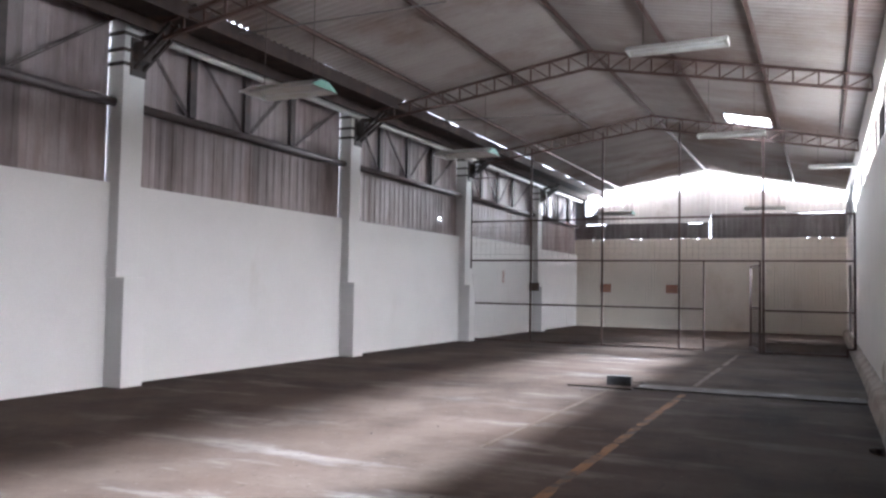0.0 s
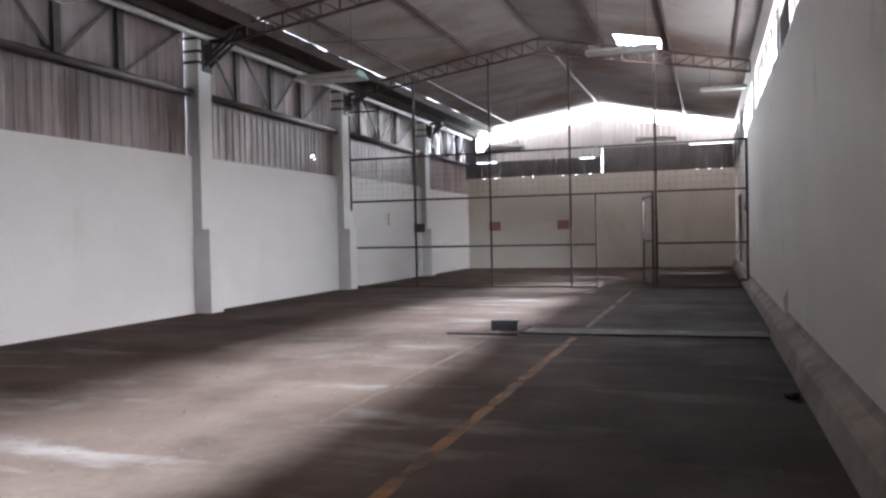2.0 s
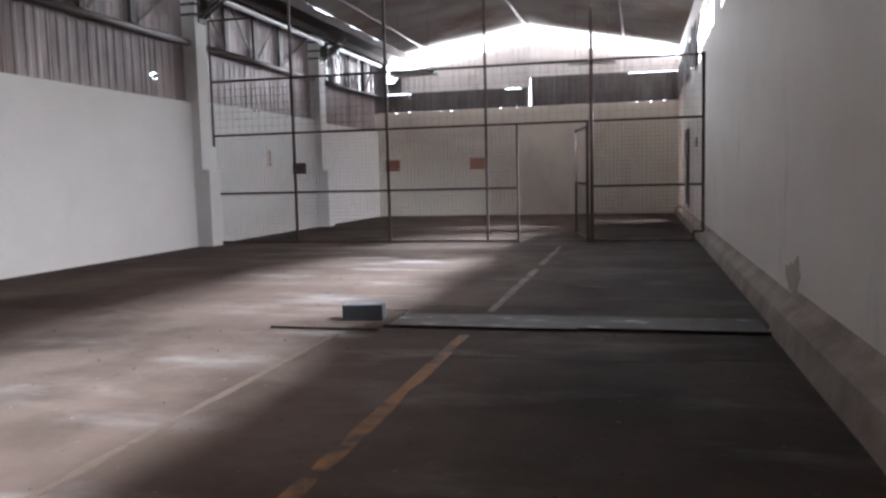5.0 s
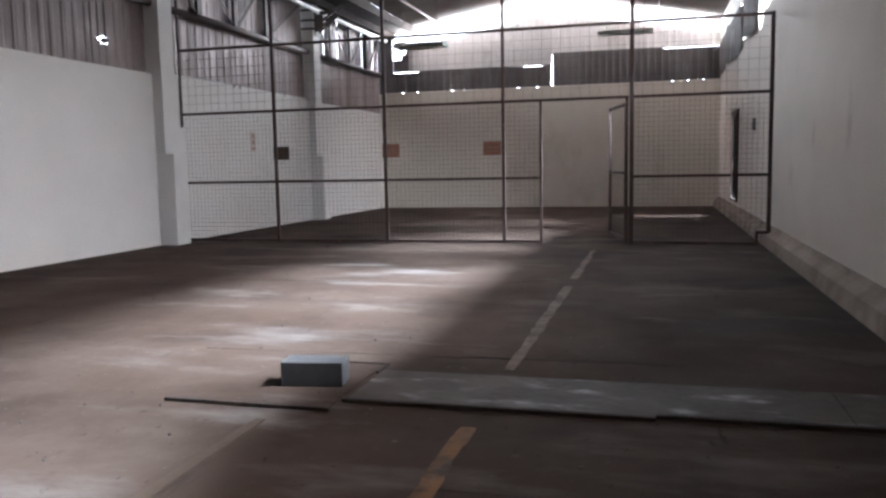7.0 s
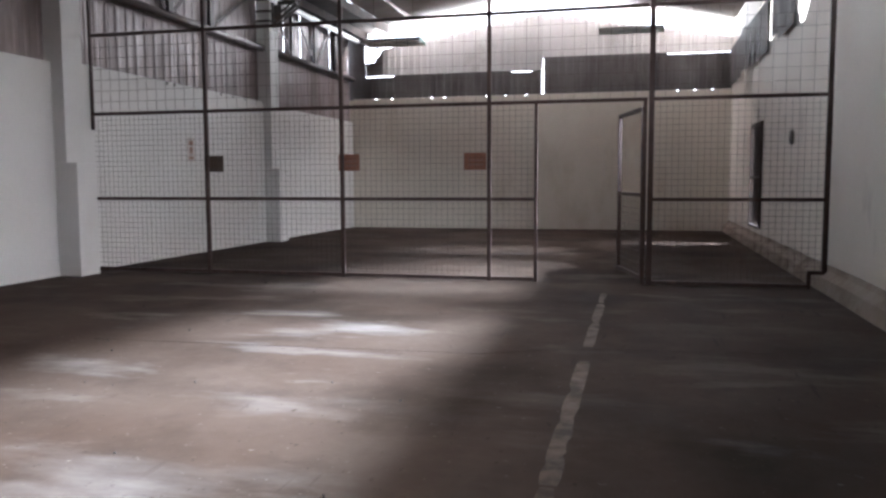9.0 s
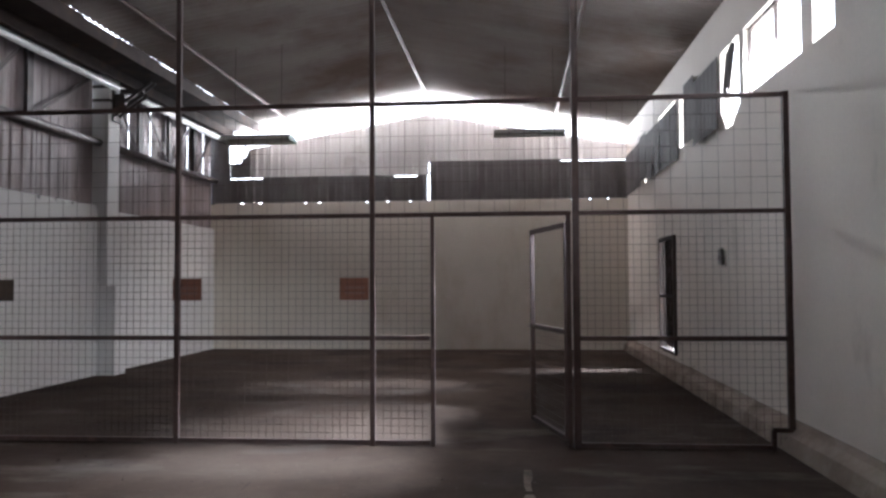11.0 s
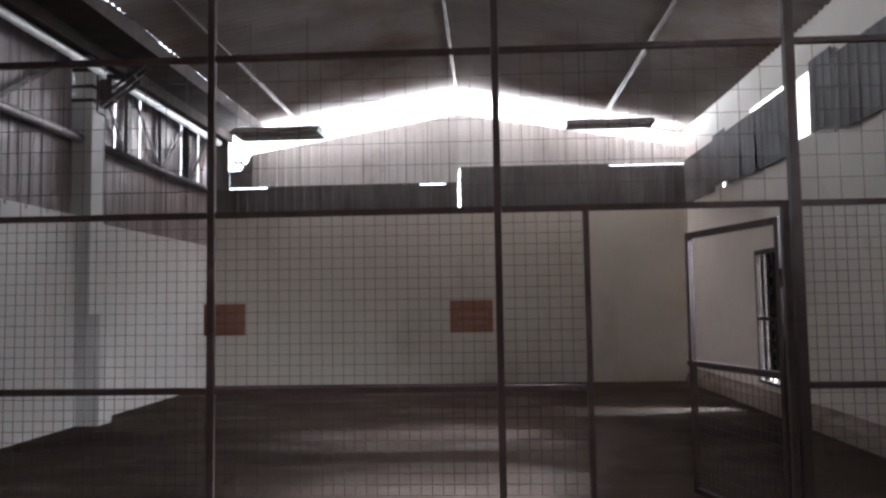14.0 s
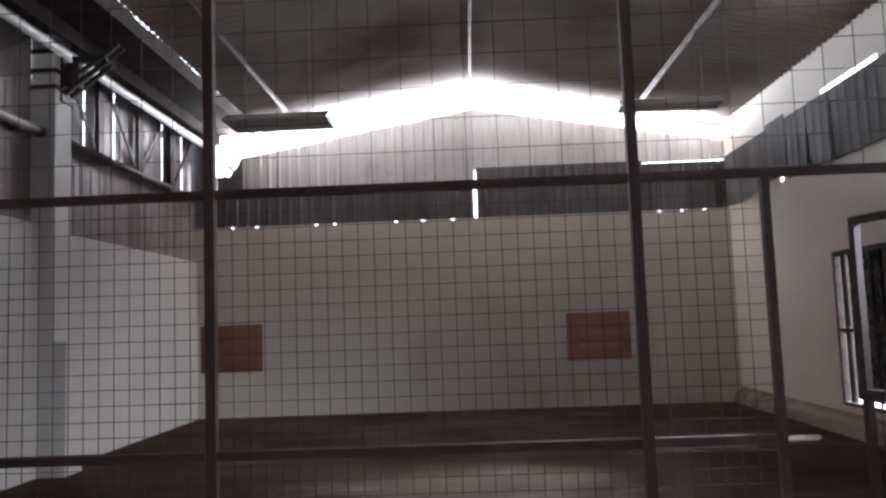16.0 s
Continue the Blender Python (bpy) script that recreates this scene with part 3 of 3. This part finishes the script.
# ---- west frame: girts, posts and braces in front of the sheets ----
for k in range(-1, len(COLS)):
    a = COLS[k] + COL_W if k >= 0 else YS
    b = COLS[k + 1] if k + 1 < len(COLS) else YN
    bm = bmesh.new()
    bar(bm, (XL + 0.02, a, 4.42), (XL + 0.02, b, 4.42), 0.14, 0.14, 12)
    tagged(part("girt", bm, GIRT), "dark grey round steel girt across the cladding", "girt", "west girts", "structure")
    ys = [a + 1.3 + 1.45 * i for i in range(3) if a + 1.3 + 1.45 * i < b - 0.6]
    for y in ys:
        boxes("cladding_post", DARK_STEEL, [(XL - 0.07, XL + 0.0, y - 0.078, y + 0.078, 4.52, 5.76)], "dark steel post of the clerestory frame", "post")
    cuts = [a] + ys + [b]
    for i, (p, q) in enumerate(zip(cuts[:-1], cuts[1:])):
        z0, z1 = (5.7, 4.55) if i < 2 else (4.55, 5.7)
        bm = bmesh.new()
        for dy in (-0.032, 0.032):
            bar(bm, (XL - 0.04, p + 0.15 + dy, z0), (XL - 0.04, q - 0.1 + dy, z1), 0.022, 0.022)
        for f in (0.06, 0.35, 0.65, 0.94):
            bar(bm, (XL - 0.045, p + 0.15 + f * (q - p - 0.25) - 0.03, z0 + f * (z1 - z0)), (XL - 0.045, p + 0.15 + f * (q - p - 0.25) + 0.03, z0 + f * (z1 - z0)), 0.03, 0.05)
        tagged(part("brace", bm, GIRT), "thin steel diagonal brace in the clerestory", "brace", "west braces", "structure")
bm = bmesh.new()
bar(bm, (-9.92, 10.3, 5.58), (-9.92, YN - 0.1, 5.53), 0.14, 0.14, 16)
tagged(part("drain_pipe", bm, PIPE), "long pale zinc pipe below the gutter", "pipe", "", "structure")

# ---- east side: curb, window frames, sheets, barred window ----
def curb(name, x0, y0, y1, h, label):
    bm = bmesh.new()
    n = 24
    prev = None
    for i in range(n + 1):
        y = y0 + (y1 - y0) * i / n
        j = 0.012 * noise.noise((0, y * 0.9, 3.0))
        ring = [bm.verts.new(v) for v in ((x0 + j, y, 0), (x0 + 0.02 + j, y, h * 0.45), (x0 + 0.04 + j, y, h * 0.86 + j), (x0 + 0.07, y, h + j * 0.5), (XR - 0.04, y, h + 0.05), (XR, y, h + 0.11 + 1.5 * j), (XR, y, 0))]
        if prev:
            for a in range(7):
                b = (a + 1) % 7
                bm.faces.new((prev[a], prev[b], ring[b], ring[a]))
        else:
            bm.faces.new(ring)
        prev = ring
    bm.faces.new(prev[::-1])
    return tagged(part(name, bm, CURB), label, "curb", "", "structure")


curb("curb", 0.42, YS, 14.5, 0.25, "stained cement curb along the wall foot")
curb("curb", 0.47, 14.5, YN, 0.19, "lower stained cement curb along the wall foot")

for a, b in OPENINGS[:4] + OPENINGS[5:6]:
    w = thing("window_frame", XR + 0.06, a, SILL, "thin steel frame in a high open window", "window", "high windows", "structure")
    n = max(2, round((b - a) / 1.25))
    bm = bmesh.new()
    box(bm, 0, 0.04, 0, b - a, 0, 0.035)
    part("sill_bar", bm, GIRT, w)
    bm = bmesh.new()
    box(bm, 0, 0.04, 0, b - a, HEAD - SILL - 0.035, HEAD - SILL)
    part("head_bar", bm, GIRT, w)
    for i in range(n + 1):
        y = (b - a) * i / n
        bm = bmesh.new()
        box(bm, 0, 0.04, max(0, y - 0.02), min(b - a, y + 0.02), 0.035, HEAD - SILL - 0.035)
        part("mullion", bm, GIRT, w)

east = thing("east_cladding", XR, 31, 3.9, "bent grey metal sheets fixed over the high openings", "cladding", "", "structure")
for i, (a, b) in enumerate([(13.3, 14.0), (14.0, 14.6), (14.6, 15.2), (26.5, 27.25), (27.25, 28.0), (28.0, 28.7), (29.3, 30.1), (30.1, 30.9), (30.9, 31.7), (31.7, 32.5), (32.5, 33.3), (33.3, 34.1), (34.1, 34.85), (34.85, YN - 0.02)]):
    bm = ribbed(b - a, 1.0 if a > 20 else 0.45, 0.25, 0.005)
    for v in bm.verts:
        v.co.y += 0.014 * math.sin(v.co.x * 3 + i) * (1 - v.co.z)
    o = part("sheet", bm, SHEET_DARK, east)
    o.matrix_basis = Matrix.Translation((-0.05, b - 31, 3.86 - 3.9 + {28.0: 0.13, 32.5: 0.08}.get(a, 0.0))) @ Matrix.Rotation(radians(-90), 4, "Z")
# torn sheet hanging over the broken opening
bm = bmesh.new()
cols = 10
prev = None
for i in range(cols + 1):
    u = i / cols
    y = 25.8 + 0.54 * u
    lo = 4.16 + 0.09 * math.sin(7 * u) + 0.05 * math.sin(19 * u) + 0.1 * u
    cur = [(XR - 0.01 - 0.03 * math.sin(4 * u), y - 0.06, 4.82 + 0.04 * math.sin(8 * u)), (XR - 0.04 - 0.05 * math.sin(5 * u + 1), y, lo)]
    cur = [[bm.verts.new((p[0] + d, p[1], p[2])) for p in cur] for d in (0, 0.004)]
    if prev:
        bm.faces.new((prev[0][0], cur[0][0], cur[0][1], prev[0][1]))
        bm.faces.new((prev[1][0], prev[1][1], cur[1][1], cur[1][0]))
        for e in (0, 1):
            bm.faces.new((prev[0][e], prev[1][e], cur[1][e], cur[0][e]))
    prev = cur
tagged(part("torn_sheet", bm, SHEET_DARK), "torn bent metal sheet hanging in a broken opening", "metal sheet")

bw = thing("barred_window", XR, 30.48, 0.4, "dark steel barred window standing open by a narrow slit", "window", "", "structure")


def bw_part(name, mat, *rows, parent=None):
    bm = bmesh.new()
    for r in rows:
        box(bm, *r)
    return part(name, bm, mat, parent or bw)


bw_part("frame", DARK_STEEL, (-0.05, 0.06, -0.74, -0.66, 0, 2.16), (-0.05, 0.06, 0.66, 0.72, 0, 2.16), (-0.05, 0.06, -0.66, 0.66, 2.09, 2.16), (-0.05, 0.06, -0.66, 0.66, 0.0, 0.05))
bw_part("pane", GLASS_DARK, (0.02, 0.03, -0.66, 0.4, 0.1, 2.09))
bw_part("frame", DARK_STEEL, (0.0, 0.04, 0.435, 0.58, 0.05, 2.09))
for i in range(5):
    y = -0.5 + i * 0.24
    bw_part("bar", DARK_STEEL, (-0.02, 0.015, y - 0.012, y + 0.012, 0.05, 2.09))
for i in range(8):
    z = 0.3 + i * 0.235
    bw_part("crossbar", DARK_STEEL, (0.0, 0.03, 0.6, 0.66, z - 0.008, z + 0.008))
bw_part("crossbar", DARK_STEEL, (-0.03, 0.03, -0.66, 0.66, 1.02, 1.07))

# ---- fence ----
POSTS = [-8.13, -5.95, -3.78]
GATE_L, GATE_R, END_R = -3.13, -1.63, 0.55
LEFT = XL + 0.02
fence = thing("mesh_fence", -4.8, FENCE, 0, "brown steel tube fence with welded wire mesh across the hall", "fence")


def fpart(name, mat, p, q, w, h=None, parent=None, sides=4):
    bm = bmesh.new()
    bar(bm, p, q, w, h, sides)
    o = part(name, bm, mat, parent or fence)
    o.matrix_parent_inverse = Matrix.Translation((4.8, -FENCE, 0))
    return o


for x in POSTS:
    fpart("post", FENCE_STEEL, (x, FENCE, 0), (x, FENCE, roof_z(x) - 0.12), 0.052)
fpart("post", FENCE_STEEL, (GATE_R + 0.02, FENCE, 0), (GATE_R + 0.02, FENCE, roof_z(GATE_R) - 0.02), 0.07)
fpart("post", FENCE_STEEL, (GATE_R - 0.06, FENCE, 0), (GATE_R - 0.06, FENCE, 2.44), 0.05)
fpart("post", FENCE_STEEL, (GATE_L, FENCE, 0), (GATE_L, FENCE, 2.44), 0.042)
fpart("post", FENCE_STEEL, (END_R, FENCE, 0.19), (END_R, FENCE, 3.7), 0.06)
fpart("post", FENCE_STEEL, (LEFT + 0.02, FENCE, 2.22), (LEFT + 0.02, FENCE, 5.05), 0.04)
cuts = [LEFT] + POSTS + [GATE_L]
for a, b in zip(cuts[:-1], cuts[1:]):
    for z in (0.035, 1.14):
        fpart("rail", FENCE_STEEL, (max(a, -10.1) + 0.03, FENCE, z), (b - 0.03, FENCE, z), 0.045)
cuts = [LEFT] + POSTS + [GATE_R, END_R]
for a, b in zip(cuts[:-1], cuts[1:]):
    for z in (2.46, 3.67):
        fpart("rail", FENCE_STEEL, (a + 0.03, FENCE, z), (b - 0.03, FENCE, z), 0.045)
fpart("rail", FENCE_STEEL, (GATE_R + 0.05, FENCE, 1.14), (END_R - 0.03, FENCE, 1.14), 0.045)
fpart("rail", FENCE_STEEL, (GATE_R + 0.05, FENCE, 0.035), (0.38, FENCE, 0.035), 0.045)
fpart("rail", FENCE_STEEL, (0.36, FENCE, 0.21), (END_R, FENCE, 0.21), 0.045)
fpart("post", FENCE_STEEL, (0.37, FENCE, 0.0), (0.37, FENCE, 0.2), 0.045)
fpart("rail", FENCE_STEEL, (LEFT + 0.02, FENCE, 5.03), (-9.1, FENCE, 5.03), 0.04)


def mesh_panel(x0, x1, z0, z1, parent, origin, pitch=0.08, r=0.0032):
    bm = bmesh.new()
    n = round((x1 - x0) / pitch)
    for i in range(1, n):
        x = x0 + (x1 - x0) * i / n
        bar(bm, (x, 0, z0), (x, 0, z1), r)
    m = round((z1 - z0) / pitch)
    for i in range(1, m):
        z = z0 + (z1 - z0) * i / m
        bar(bm, (x0, r, z), (x1, r, z), r)
    o = part("wire_mesh", bm, WIRE, parent)
    o.matrix_basis = origin
    return tagged(o, "welded square wire mesh", "", "", "stuff")


at = Matrix.Translation((4.8, 0, 0))
cuts = [LEFT] + POSTS + [GATE_L]
for a, b in zip(cuts[:-1], cuts[1:]):
    mesh_panel(a + 0.03, b - 0.03, 0.05, 2.44, fence, at)
mesh_panel(GATE_R + 0.05, END_R - 0.03, 0.05, 2.44, fence, at)
cuts = [LEFT] + POSTS + [GATE_R, END_R]
for a, b in zip(cuts[:-1], cuts[1:]):
    mesh_panel(a + 0.03, b - 0.03, 2.48, 3.65, fence, at, 0.158)

# gate leaf, standing open into the far room
gate = thing("fence_gate", GATE_R - 0.07, FENCE + 0.05, 0.0, "brown steel tube gate with wire mesh, standing open", "gate")
gate.rotation_euler = (0, 0, math.atan2(1.33, -0.34))
GW, GH = 1.36, 2.37
for nm, p, q in (("stile", (0.03, 0, 0.06), (0.03, 0, GH)), ("stile", (GW, 0, 0.06), (GW, 0, GH)), ("gate_rail", (0.05, 0, GH - 0.025), (GW - 0.025, 0, GH - 0.025)),
                 ("gate_rail", (0.05, 0, 0.085), (GW - 0.025, 0, 0.085)), ("gate_rail", (0.05, 0, 1.2), (GW - 0.025, 0, 1.2))):
    bm = bmesh.new()
    bar(bm, p, q, 0.05)
    part(nm, bm, FENCE_STEEL, gate)
mesh_panel(0.05, GW - 0.03, 0.1, 1.18, gate, Matrix())
for z in (0.4, 1.9):
    bm = bmesh.new()
    bar(bm, (-0.01, -0.02, z), (-0.01, -0.02, z + 0.12), 0.03, 0.03, 10)
    part("hinge", bm, FENCE_STEEL, gate)
bm = bmesh.new()
box(bm, GW - 0.02, GW + 0.05, -0.05, 0.03, 1.18, 1.22)
part("latch", bm, FENCE_STEEL, gate)

# signs hung behind the mesh
for x, plate, words in ((-8.04, SIGN_BROWN, "small dull brown plate hung on the fence mesh"), (-5.86, SIGN, "small faded red warning plate hung on the fence mesh"), (-3.99, SIGN, "small faded red warning plate hung on the fence mesh")):
    s = thing("sign", x, FENCE + 0.04, 1.55, words, "sign", "fence signs")
    bm = bmesh.new()
    box(bm, -0.16, 0.16, 0, 0.006, 0, 0.24)
    part("plate", bm, plate, s)
    if plate == SIGN_BROWN:
        continue
    for z in (0.06, 0.12):
        bm = bmesh.new()
        box(bm, -0.1, 0.12, -0.004, -0.001, z, z + 0.03)
        part("print_bar", bm, SIGN_PALE, s)

# ---- floor details ----
def worn_line(mat, x, half, y0, y1, label, wear=0.35):
    """A painted stroke with frayed edges and bitten ends."""
    bm = bmesh.new()
    n = max(6, round((y1 - y0) / 0.06))
    prev = None
    for i in range(n + 1):
        y = y0 + (y1 - y0) * i / n
        taper = min(1.0, 0.75 + min(i, n - i) / 6)
        a = half * taper * (1 - wear * max(0.0, noise.noise((y * 2.3, x, 1.0)) + 0.4 * noise.noise((y * 11, x, 4.0))))
        b = half * taper * (1 - wear * max(0.0, noise.noise((y * 2.1, x, 7.0)) + 0.4 * noise.noise((y * 12, x, 9.0))))
        cur = [bm.verts.new(v) for v in ((x - a, y, 0.0), (x - a, y, 0.004), (x + b, y, 0.004), (x + b, y, 0.0))]
        if prev:
            for k in range(3):
                bm.faces.new((prev[k], prev[k + 1], cur[k + 1], cur[k]))
        prev = cur
    return tagged(part("floor_marking", bm, mat), label, "floor marking", "", "structure")


for y0, y1, half in ((15.2, 16.36, 0.042), (16.38, 18.95, 0.052), (19.5, 21.85, 0.048), (21.95, 22.7, 0.04)):
    worn_line(PALE_LINE, -2.155, half, y0, y1, "worn pale painted line on the floor", 0.75)
for y0, y1 in ((10.72, 14.0), (9.55, 10.62), (7.5, 9.5), (4.77, 7.48), (1.5, 4.75)):
    worn_line(YELLOW, -2.155, 0.055, y0, y1, "worn yellow painted line on the floor", 0.75)
for y0, y1 in ((10.9, 13.9), (8.6, 10.88)):
    worn_line(FAINT, -3.32, 0.036, y0, y1, "almost worn off yellow line on the floor", 0.9)


def floor_joint(points, width):
    """A dirty joint that wanders a little, filled level with the floor."""
    bm = bmesh.new()
    prev = None
    for (xa, ya), (xb, yb) in zip(points[:-1], points[1:]):
        n = max(2, round(math.hypot(xb - xa, yb - ya) / 0.12))
        for i in range(n + (xb == points[-1][0])):
            u = i / n
            x, y = xa + (xb - xa) * u, ya + (yb - ya) * u
            w = width * (0.6 + 0.8 * abs(noise.noise((x * 3, y * 3, 2.0))))
            y += 0.012 * noise.noise((x * 4, y, 5.0))
            cur = [bm.verts.new(v) for v in ((x, y - w, 0.0), (x, y - w, 0.002), (x, y + w, 0.002), (x, y + w, 0.0))]
            if prev:
                for k in range(3):
                    bm.faces.new((prev[k], prev[k + 1], cur[k + 1], cur[k]))
            prev = cur
    return tagged(part("floor_joint", bm, STRIP), "dirt-filled joint between floor slabs", "floor joint", "", "structure")


floor_joint([(-4.6, 15.43), (-3.6, 15.45), (-2.2, 15.52), (-1.0, 15.53)], 0.006)
floor_joint([(-2.1, 13.19), (-0.9, 13.17), (0.3, 13.4)], 0.008)
floor_joint([(-6.5, 18.9), (-3.0, 19.05), (-2.3, 19.4), (-0.4, 19.6)], 0.004)

pit = thing("trench_cover", -1.8, 14.6, 0, "cement trench cover with steel edge strips", "trench cover", "", "structure")


def pit_part(name, mat, *r):
    bm = bmesh.new()
    box(bm, *r, bevel=0.003)
    o = part(name, bm, mat, pit)
    o.matrix_parent_inverse = Matrix.Translation((1.8, -14.6, 0))


pit_part("slab", CONCRETE, -4.05, -3.03, 14.14, 15.16, 0.0, 0.008)
pit_part("slab", DAMP, -2.99, -0.2, 14.35, 15.03, 0.0, 0.008)
pit_part("slab", DAMP, -0.195, 0.42, 14.39, 15.03, 0.0, 0.008)
pit_part("edge_strip", STRIP, -4.07, -3.0, 14.1, 14.135, 0.0, 0.022)
pit_part("edge_strip", STRIP, -3.0, -1.2, 14.29, 14.325, 0.0, 0.022)
pit_part("edge_strip", STRIP, -1.2, 0.42, 14.34, 14.375, 0.0, 0.022)
pit_part("edge_strip", STRIP, -3.4, -3.0, 15.165, 15.185, 0.0, 0.016)
pit_part("edge_strip", STRIP, -3.02, -3.0, 14.95, 15.16, 0.0, 0.016)

blk = thing("concrete_block", -3.5, 14.51, 0.008, "dark grey concrete block lying on the trench cover", "block")
blk.rotation_euler = (0, 0, radians(8.5))
bm = bmesh.new()
box(bm, 0, 0.4, 0, 0.2, 0, 0.155, 0.006)
part("body", bm, BLOCK, blk)

bm = bmesh.new()
for i in range(90):
    x, y = random.uniform(-7.5, -2.6), random.uniform(6, 23)
    r = random.uniform(0.004, 0.011)
    m = Matrix.Translation((x, y, r * 0.4)) @ Euler((random.random() * 3, random.random() * 3, random.random() * 3)).to_matrix().to_4x4() @ Matrix.Diagonal((r * 1.4, r, r * 0.7, 1))
    bmesh.ops.create_icosphere(bm, subdivisions=1, radius=1, matrix=m)
tagged(part("grit", bm, STONE), "scattered dark grit and crumbs on the floor", "grit", "", "stuff")

# ---- lamps ----
def trough(x, y, z, turn, length=1.28, half=0.34, rise=0.12, cap=LAMP_GREEN):
    l = thing("ceiling_lamp", x, y, z, "unlit white trough lamp hanging on thin wires", "lamp", "trough lamps")
    l.rotation_euler = (0, 0, radians(turn))
    h = length / 2
    bm = bmesh.new()
    prof = [(-half, 0.0), (-0.3 * half, rise), (0.3 * half, rise), (half, 0.0)]
    rows = []
    for off in (0, 0.006):
        rows.append([[bm.verts.new((sx * h, p, q + off)) for p, q in prof] for sx in (-1, 1)])
    for i in range(3):
        for t in (0, 1):
            a, b = rows[t]
            bm.faces.new((a[i], a[i + 1], b[i + 1], b[i]))
    for e in (0, 3):
        bm.faces.new((rows[0][0][e], rows[0][1][e], rows[1][1][e], rows[1][0][e]))
    part("reflector", bm, LAMP_WHITE, l)
    for sx in (-1, 1):
        bm = bmesh.new()
        v = [bm.verts.new((sx * h + dx, p, q)) for dx in (0, sx * 0.012) for p, q in prof]
        bm.faces.new(v[:4])
        bm.faces.new(v[4:])
        for i in range(4):
            j = (i + 1) % 4
            bm.faces.new((v[i], v[j], v[4 + j], v[4 + i]))
        part("end_cap", bm, cap if sx > 0 else LAMP_WHITE, l, "pale green end cap" if sx > 0 and cap == LAMP_GREEN else "")
    for p in (-half / 2, half / 2):
        bm = bmesh.new()
        bar(bm, (-h + 0.05, p, rise * 0.35), (h - 0.05, p, rise * 0.35), 0.026, 0.026, 10)
        part("tube", bm, TUBE, l)
    for sx in (-1, 1):
        bm = bmesh.new()
        top = roof_z(x) - z
        bar(bm, (sx * (h - 0.2), 0, rise * 0.9), (sx * (h - 0.2), 0, top), 0.008)
        part("wire", bm, DARK_STEEL, l)


LAMPS = [(-7.3, 10.5, 4.46, 0), (-7.2, 16.75, 4.5, 0), (-1.9, 11.7, 4.83, 0, 1.28, 0.17, 0.08, LAMP_WHITE), (-1.85, 18.0, 4.8, 0, 1.28, 0.17, 0.08, LAMP_WHITE), (-6.96, 29.5, 4.34, 0), (-1.95, 29.8, 4.42, 0, 1.28, 0.2, 0.1, LAMP_WHITE), (0.02, 22.6, 4.72, 0, 1.0, 0.16, 0.08, LAMP_WHITE)]
for row in LAMPS:
    trough(*row)

# ---- small fixtures ----
f = thing("switch_box", XR - 0.026, 26.6, 1.96, "small grey electrical switch box on the wall", "electrical box")
bm = bmesh.new()
box(bm, -0.025, 0.025, -0.06, 0.06, 0, 0.22, 0.006)
part("case", bm, SWITCH, f)
bm = bmesh.new()
box(bm, -0.032, -0.026, -0.03, 0.03, 0.06, 0.13)
part("rocker", bm, DARK_STEEL, f)

f = thing("wall_sign", XL + 0.001, 26.55, 1.78, "narrow pale safety sign with faded red print on the wall", "sign")
bm = bmesh.new()
box(bm, 0, 0.006, -0.12, 0.12, 0, 0.46)
part("plate", bm, PAPER, f)
for z, h, w in ((0.05, 0.05, 0.18), (0.16, 0.12, 0.1), (0.32, 0.08, 0.14)):
    bm = bmesh.new()
    box(bm, 0.007, 0.009, -w / 2, w / 2, z, z + h)
    part("print_bar", bm, SIGN_PALE, f)

bm = bmesh.new()
bar(bm, (-10.02, 23.2, 3.2), (-10.02, 23.2, 5.1), 0.03, 0.03, 10)
tagged(part("conduit", bm, PIPE), "thin pale conduit running up a column", "conduit", "", "structure")

bm = bmesh.new()
ring = []
for i in range(18):
    a = 2 * math.pi * i / 18
    r = 1 + 0.3 * math.sin(3 * a + 1) + 0.18 * math.sin(7 * a)
    ring.append((14.66 + 0.3 * r * math.cos(a), 0.42 + 0.2 * r * math.sin(a)))
lo = [bm.verts.new((XR - 0.003, y, max(z, 0.2))) for y, z in ring]
hi = [bm.verts.new((XR - 0.0005, y, max(z, 0.2))) for y, z in ring]
bm.faces.new(lo)
for i in range(18):
    j = (i + 1) % 18
    bm.faces.new((lo[i], lo[j], hi[j], hi[i]))
tagged(part("wall_stain", bm, STAIN), "dark damp stain at the foot of the wall", "stain", "", "structure")

lump = thing("rubble", 0.33, 10.45, 0.0, "small dark lump of rubble beside the curb", "rubble")
bm = bmesh.new()
bmesh.ops.create_icosphere(bm, subdivisions=3, radius=1)
for v in bm.verts:
    k = 1 + 0.35 * noise.noise(v.co * 1.7)
    v.co = Vector((v.co.x * 0.07 * k, v.co.y * 0.1 * k, max(-0.0, 0.02 + v.co.z * 0.035 * k)))
part("lump", bm, STONE, lump)
